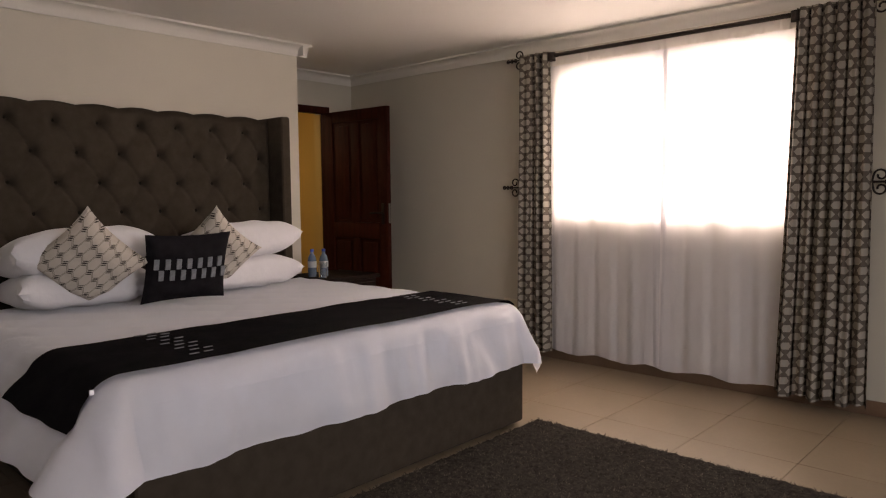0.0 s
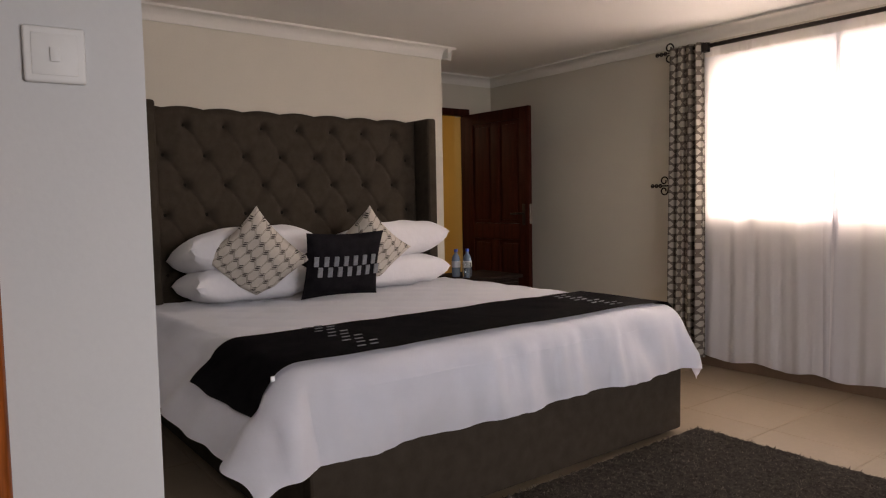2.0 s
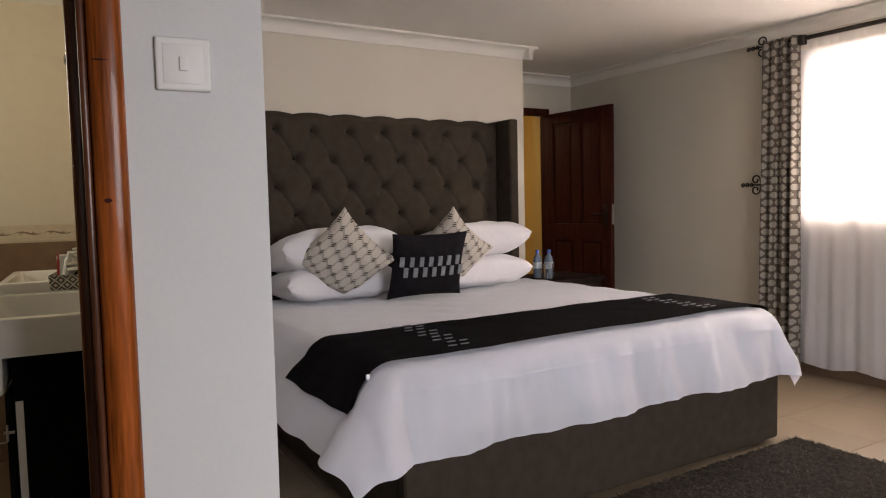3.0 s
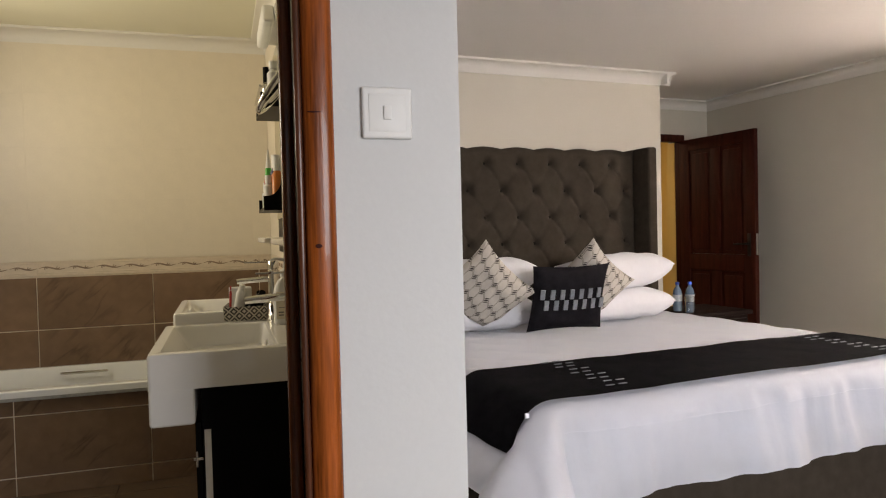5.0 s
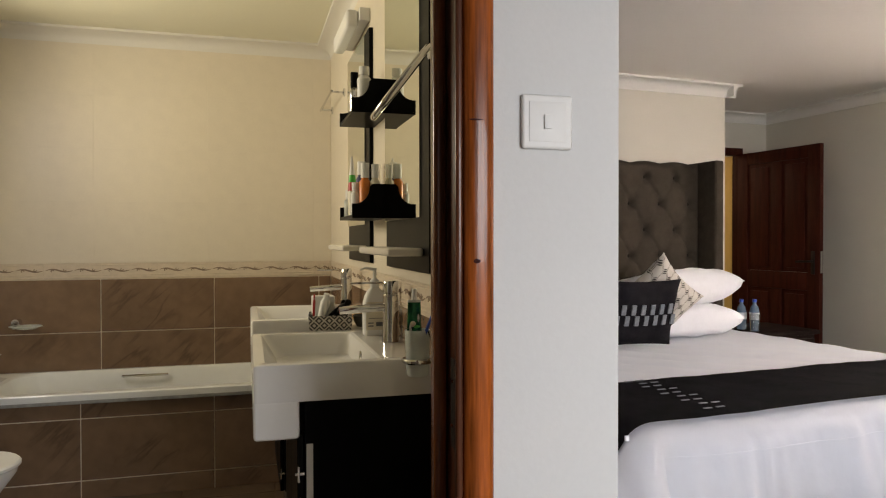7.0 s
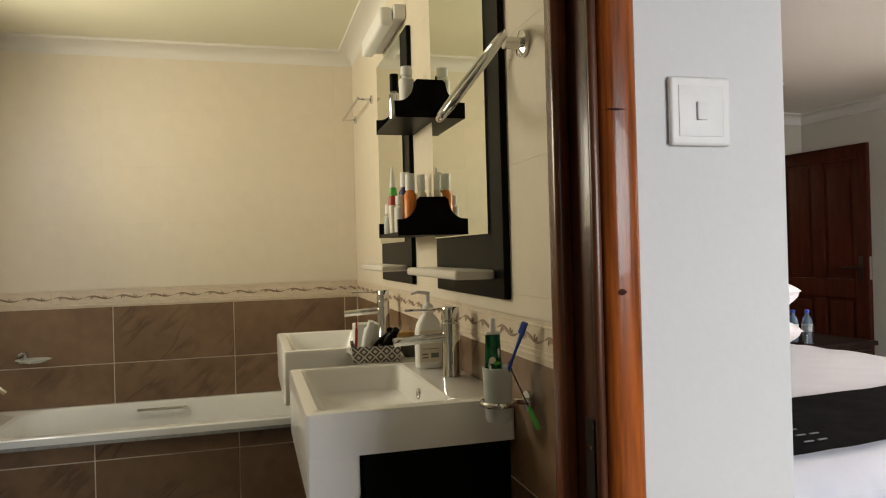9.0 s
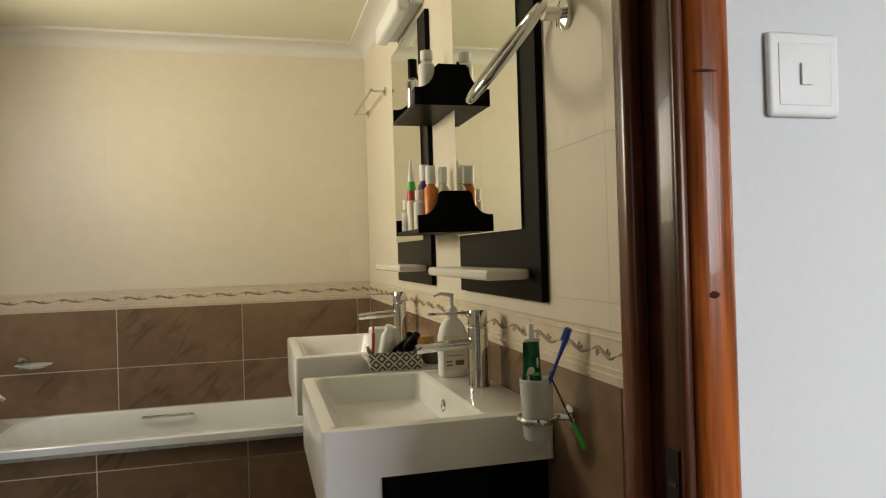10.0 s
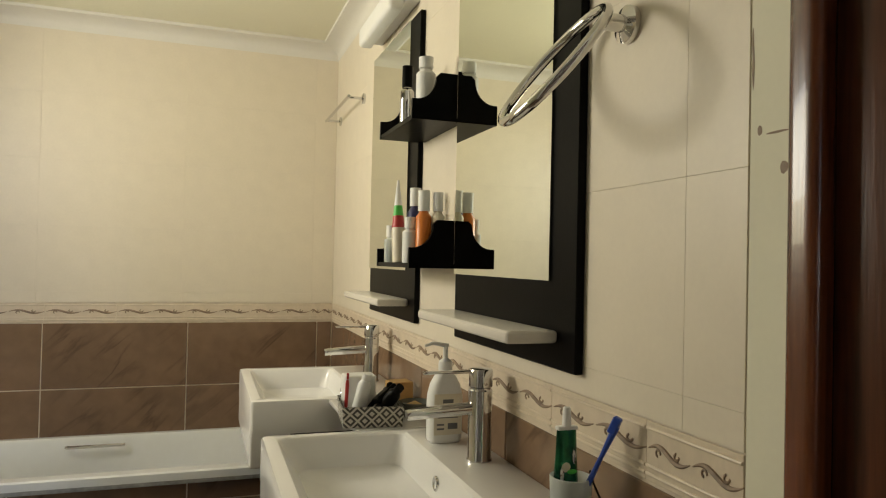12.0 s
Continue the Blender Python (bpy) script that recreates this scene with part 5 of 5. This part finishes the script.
part("body", lathe(bmesh.new(), [(0, 0), (0.018, 0), (0.02, 0.09), (0.019, 0.1)], sides=18), "cream", cone)
part("band", lathe(bmesh.new(), [(0.0192, 0.1), (0.0155, 0.135)], sides=18), "red", cone)
part("band", lathe(bmesh.new(), [(0.0155, 0.135), (0.012, 0.165)], sides=18), "green", cone)
part("tip", lathe(bmesh.new(), [(0.012, 0.165), (0.003, 0.24), (0, 0.24)], sides=18), "white_plastic", cone)
shelf_bottle("spray_bottle", "white bottle on the upper shelf", -2.37, 0.44, 1.735, 0.026, 0.15, "white_plastic", "white_plastic", 0.03)
shelf_bottle("spray_bottle", "grey bottle with dark top on the upper shelf", -2.48, 0.42, 1.735, 0.02, 0.12, "chrome", "black", 0.06)
shelf_bottle("roll_on", "black and white bottle on the upper shelf", -2.55, 0.44, 1.735, 0.019, 0.11, "white_plastic", "black", 0.04)

# soap dish, bath mixer, towel, toilet
dish = thing("soap_dish", "chrome wall bracket with a frosted glass soap dish", "soap dish")
part("post", sweep(bmesh.new(), [(BATH_W + 0.0125, -1.22, 0.815), (BATH_W + 0.07, -1.22, 0.815)], 0.02, 14), "chrome", dish)
part("hoop", sweep(bmesh.new(), [(BATH_W + 0.08 + 0.045 * math.cos(k * math.tau / 24), -1.17 + 0.06 * math.sin(k * math.tau / 24), 0.785) for k in range(24)], 0.005, 8, True), "chrome", dish)
part("stem", sweep(bmesh.new(), [(BATH_W + 0.06, -1.22, 0.812), (BATH_W + 0.06, -1.225, 0.786)], 0.006), "chrome", dish)
part("tray", loop_skin(bmesh.new(), [[Vector((BATH_W + 0.08 + r * 0.06 * math.cos(k * math.tau / 24), -1.165 + r * 0.085 * math.sin(k * math.tau / 24), z)) for k in range(24)] for r, z in ((0.55, 0.783), (1.0, 0.796), (0.95, 0.8), (0.5, 0.788))], True, True), "frosted", dish)
mixer = thing("bath_mixer", "chrome bath mixer with cross handles and curved spout", "tap")
part("body", sweep(bmesh.new(), [(-4.0, BATH_S + 0.05, 0.77), (-3.72, BATH_S + 0.05, 0.77)], 0.018, 14), "chrome", mixer)
part("spout", sweep(bmesh.new(), [(-3.86, BATH_S + 0.05, 0.755), (-3.86, BATH_S + 0.09, 0.70), (-3.86, BATH_S + 0.15, 0.70), (-3.86, BATH_S + 0.175, 0.675)], 0.012, 12), "chrome", mixer)
for x in (-4.0, -3.72):
    h = part("cross_handle", sweep(bmesh.new(), [(x, BATH_S + 0.05, 0.77), (x, BATH_S + 0.11, 0.78)], 0.01, 10), "chrome", mixer)
    bm = bmesh.new()
    sweep(bm, [(x - 0.028, BATH_S + 0.1, 0.778), (x + 0.028, BATH_S + 0.1, 0.778)], 0.006, 8)
    sweep(bm, [(x, BATH_S + 0.097, 0.806), (x, BATH_S + 0.103, 0.75)], 0.006, 8)
    part("cross", bm, "chrome", h)
    part("inlet", sweep(bmesh.new(), [(x, BATH_S + 0.002, 0.77), (x, BATH_S + 0.05, 0.77)], 0.013, 10), "chrome", mixer)
towel_bm = bmesh.new()
lo = []
for x0, x1, z in ((-3.33, -3.24, 0.12), (-3.33, -3.235, 0.4), (-3.33, -3.235, 0.62), (-3.325, -3.245, 0.7), (-3.31, -3.26, 0.725)):
    lo.append([Vector(((x0 + x1) / 2 + (x1 - x0) / 2 * math.cos(a * math.tau / 40) * (1 + 0.12 * math.sin(a * 5 + z * 3)), -1.24 + (0.13 + 0.01 * math.sin(a * 3)) * math.sin(a * math.tau / 40), z)) for a in range(40)])
loop_skin(towel_bm, lo, True, True)
solid("towel", towel_bm, "towel", "dark brown towel hanging over a chrome stand", "towel")
rack = thing("towel_stand", "chrome towel stand beside the bathtub", "towel stand")
part("foot", boxed(-3.36, -3.2, -1.385, -1.1, 0.0, 0.02, 0.008), "chrome", rack)
part("post", sweep(bmesh.new(), [(-3.285, -1.34, 0.02), (-3.285, -1.34, 0.735), (-3.285, -1.1, 0.735)], 0.009), "chrome", rack)
toilet = thing("toilet", "white ceramic toilet bowl with closed seat", "toilet", pose(-2.98, -1.0, 0.0, 0, 0, 90))
lo = []
for s, z, sh in ((0.55, 0.0, -0.1), (0.56, 0.12, -0.08), (0.75, 0.26, -0.03), (0.97, 0.36, 0.0), (1.0, 0.385, 0.0)):
    lo.append([Vector((s * 0.18 * math.sin(a * math.tau / 40), sh + s * 0.2 * math.cos(a * math.tau / 40), z)) for a in range(40)])
part("bowl", loop_skin(bmesh.new(), lo, True, True), "ceramic", toilet)
toilet.matrix_world = pose(-2.86, -1.055, 0, 0, 0, 0)
lo = [[Vector((s * 0.18 * math.sin(a * math.tau / 40), s * 0.21 * math.cos(a * math.tau / 40), z)) for a in range(40)] for s, z in ((0.97, 0.388), (1.0, 0.392), (1.0, 0.402), (0.96, 0.41))]
part("seat", loop_skin(bmesh.new(), lo, True, True), "white_plastic", toilet)
part("cistern", boxed(-0.19, 0.19, -0.33, -0.19, 0.412, 0.76, 0.03, 4), "ceramic", toilet)

# ---- setting: bathroom ----
wall_n = tagged(new("wall_bath_north"), "bathroom wall with cream tiles over brown tiles and a scroll border", "wall", kind="structure")
wall_w = tagged(new("wall_bath_west"), "bathroom wall with cream tiles over brown tiles and a scroll border", "wall", kind="structure")
for z0, z1, mat in ((0, 1.06, "grout"), (1.0605, 2.6, "cream_grout")):
    part("backing", boxed(BATH_W - 0.15, NIB_X - 0.131, BATH_N - 0.0085, BATH_N + 0.011, z0, z1), mat, wall_n, smooth=False)
    part("backing", boxed(BATH_W - 0.15, BATH_W + 0.0085, -3.0, BATH_N - 0.009, z0, z1), mat, wall_w, smooth=False)
strip = solid("trim_plaster_strip", boxed(-1.282, NIB_X - 0.132, BATH_N - 0.0145, BATH_N - 0.0088, 0, 2.39, 0.002, 1), "bath_paint", "narrow chipped white plaster strip beside the tiles", "trim", "structure")
for x, z, w, h in ((-1.227, 1.489, 0.006, 0.008), (-1.238, 1.532, 0.02, 0.0015), (-1.277, 1.617, 0.002, 0.03), (-1.278, 1.648, 0.0015, 0.02), (-1.265, 1.538, 0.004, 0.006)):
    chip = bmesh.new()
    bmesh.ops.create_icosphere(chip, subdivisions=2, radius=1.0, matrix=Matrix.LocRotScale((x, BATH_N - 0.0146, z), None, (w, 0.0006, h)))
    for v in chip.verts:
        v.co.x += 0.25 * w * noise.noise(v.co * 260)
        v.co.z += 0.25 * h * noise.noise(v.co * 190)
    part("chip", chip, "motif", strip, "brown chip in the plaster")
wall_s = solid("wall_bath_south", wall_mesh(-4.3, -2.0, BATH_S - 0.12, BATH_S, 0, 2.6, [(-3.5, -2.12, 1.38, 2.3)]), "tile_cream", "cream tiled wall with a window at the end of the bathtub", "wall", "structure", smooth=False)
solid("wall_bath_window", wall_mesh(-2.0, -1.0, BATH_S - 0.12, BATH_S, 0, 2.6, []), "bath_paint", "pale cream painted bathroom wall", "wall", "structure", smooth=False)

# ---- tiles: pieces of walls and floors ----
TILE_W, TILE_H, GAP = 0.622, 0.305, 0.0055


def tile_mesh(name, w, h, mat, bevel=0.0012):
    gap = 0.0003 if mat == "tile_cream" else 0.0022 if mat == "floor" else GAP
    bm = boxed(0, w - gap, 0, h - gap, 0, 0.004, bevel * (0.3 if mat == "tile_cream" else 1), 1)
    return mesh_of(name, bm, mat, False)


TILES = {}


def lay(parent, name, mat, place, w, h):
    key = (mat, round(w, 3), round(h, 3))
    if key not in TILES:
        TILES[key] = tile_mesh(name, w, h, mat)
    ob = new(name, TILES[key])
    ob.parent = parent
    ob.matrix_local = place
    return ob


FACE_N = Matrix(((1, 0, 0, 0), (0, 0, -1, 0), (0, 1, 0, 0), (0, 0, 0, 1)))      # lies on a wall that faces -y
FACE_W = Matrix(((0, 0, 1, 0), (1, 0, 0, 0), (0, 1, 0, 0), (0, 0, 0, 1)))       # lies on a wall that faces +x


def split(lo, hi, joint, step):
    """Runs between lo and hi cut at every joint."""
    k = math.ceil((lo - joint) / step - 1e-6)
    cuts = [lo]
    while joint + k * step < hi - 0.01:
        if joint + k * step > lo + 0.01:
            cuts.append(joint + k * step)
        k += 1
    return list(zip(cuts, cuts[1:] + [hi]))


def tile_wall(parent, lo, hi, joint, place):
    for z0, z1 in ((0.0, 0.136), (0.136, 0.441), (0.441, 0.746), (0.746, 1.051)):
        for a, b in split(lo, hi, joint, TILE_W):
            lay(parent, "tile", "tile_brown", place(a, z0), b - a, z1 - z0)
    for z0, z1 in ((1.143, 1.192), (1.192, 1.497), (1.497, 1.802), (1.802, 2.107), (2.107, 2.4)):
        for a, b in split(lo, hi, joint - 0.034, TILE_W):
            lay(parent, "tile", "tile_cream", place(a, z0), b - a, z1 - z0)


tile_wall(wall_n, BATH_W + 0.013, -1.285, -1.99, lambda a, z: Matrix.Translation((a, BATH_N - 0.0087, z)) @ FACE_N)
tile_wall(wall_w, BATH_S, BATH_N - 0.013, -0.172, lambda a, z: Matrix.Translation((BATH_W + 0.0087, a, z)) @ FACE_W)
for a, b in split(BATH_S, BATH_N, -0.146, TILE_W):
    for z0, z1 in ((0.0, 0.096), (0.096, 0.401), (0.401, 0.49)):
        lay(panel, "tile", "tile_brown", Matrix.Translation((-3.5378, a, z0)) @ FACE_W, b - a, z1 - z0)

# border tiles with a winding scroll
BORDER_W, BORDER_H = 0.3, 0.092
bm = boxed(0, BORDER_W - 0.0005, 0, BORDER_H - 0.003, 0, 0.004, 0.001, 1)
for h in (0.010, 0.022, 0.078):
    sweep(bm, [(0.001, h, 0.0035), (BORDER_W - 0.003, h, 0.0035)], 0.0032, 8)
border_mesh = mesh_of("border_tile", bm, "border")
bm = bmesh.new()
for k in range(2):
    off = k * 0.15
    sweep(bm, [(off + 0.008 + 0.142 * i / 18, 0.049 + 0.0075 * math.sin(i / 18 * math.tau), 0.0035) for i in range(19)], [0.0012 + 0.004 * math.sin(math.pi * i / 18) for i in range(19)], 6)
    for cx, sg in ((0.042, 1), (0.105, -1)):
        sweep(bm, [(off + cx + (0.010 - 0.007 * i / 14) * math.cos(i / 14 * 4.6), 0.049 - sg * 0.004 + sg * (0.008 - 0.005 * i / 14) * math.sin(i / 14 * 4.6), 0.0035) for i in range(15)], 0.0025, 6)
motif_mesh = mesh_of("scroll", bm, "motif")
for parent, lo, hi, place in ((wall_n, BATH_W + 0.013, -1.285, lambda a: Matrix.Translation((a, BATH_N - 0.0087, 1.0515)) @ FACE_N), (wall_w, BATH_S, BATH_N - 0.013, lambda a: Matrix.Translation((BATH_W + 0.0087, a, 1.0515)) @ FACE_W)):
    k = 0
    while lo + k * BORDER_W < hi - 0.02:
        a = lo + k * BORDER_W
        wide = min(BORDER_W, hi - a)
        ob = new("border_tile", border_mesh)
        ob.parent = parent
        ob.matrix_local = place(a) @ Matrix.Diagonal((wide / BORDER_W, 1, 1, 1))
        dec = new("scroll", motif_mesh)
        dec.parent = ob
        k += 1

# floors
floor = bpy.data.objects["floor"]
FLAT = Matrix.Identity(4)
for i in range(-3, 8):
    for j in range(-9, 4):
        u, v = i * 0.5 - 1.5, j * 0.5 - 0.02
        p = room(u + 0.25, v + 0.25)
        if p.x < -0.9 and p.y < 0.75:
            continue
        lay(floor, "floor_tile", "floor", ROOM @ Matrix.Translation((u, v, -0.0045)), 0.5, 0.5)
for i in range(7):
    for j in range(8):
        x, y = -4.3 + i * 0.45 , -3.0 + j * 0.45
        if y < 0.45:
            lay(floor, "floor_tile", "bath_floor", Matrix.Translation((x, y, -0.0045)), 0.45, 0.45)
solid("wall_bath_back", boxed(-4.35, NIB_X - 0.131, -3.12, -3.0, 0, 2.6), "wall", "plain cream bathroom wall", "wall", "structure", smooth=False)
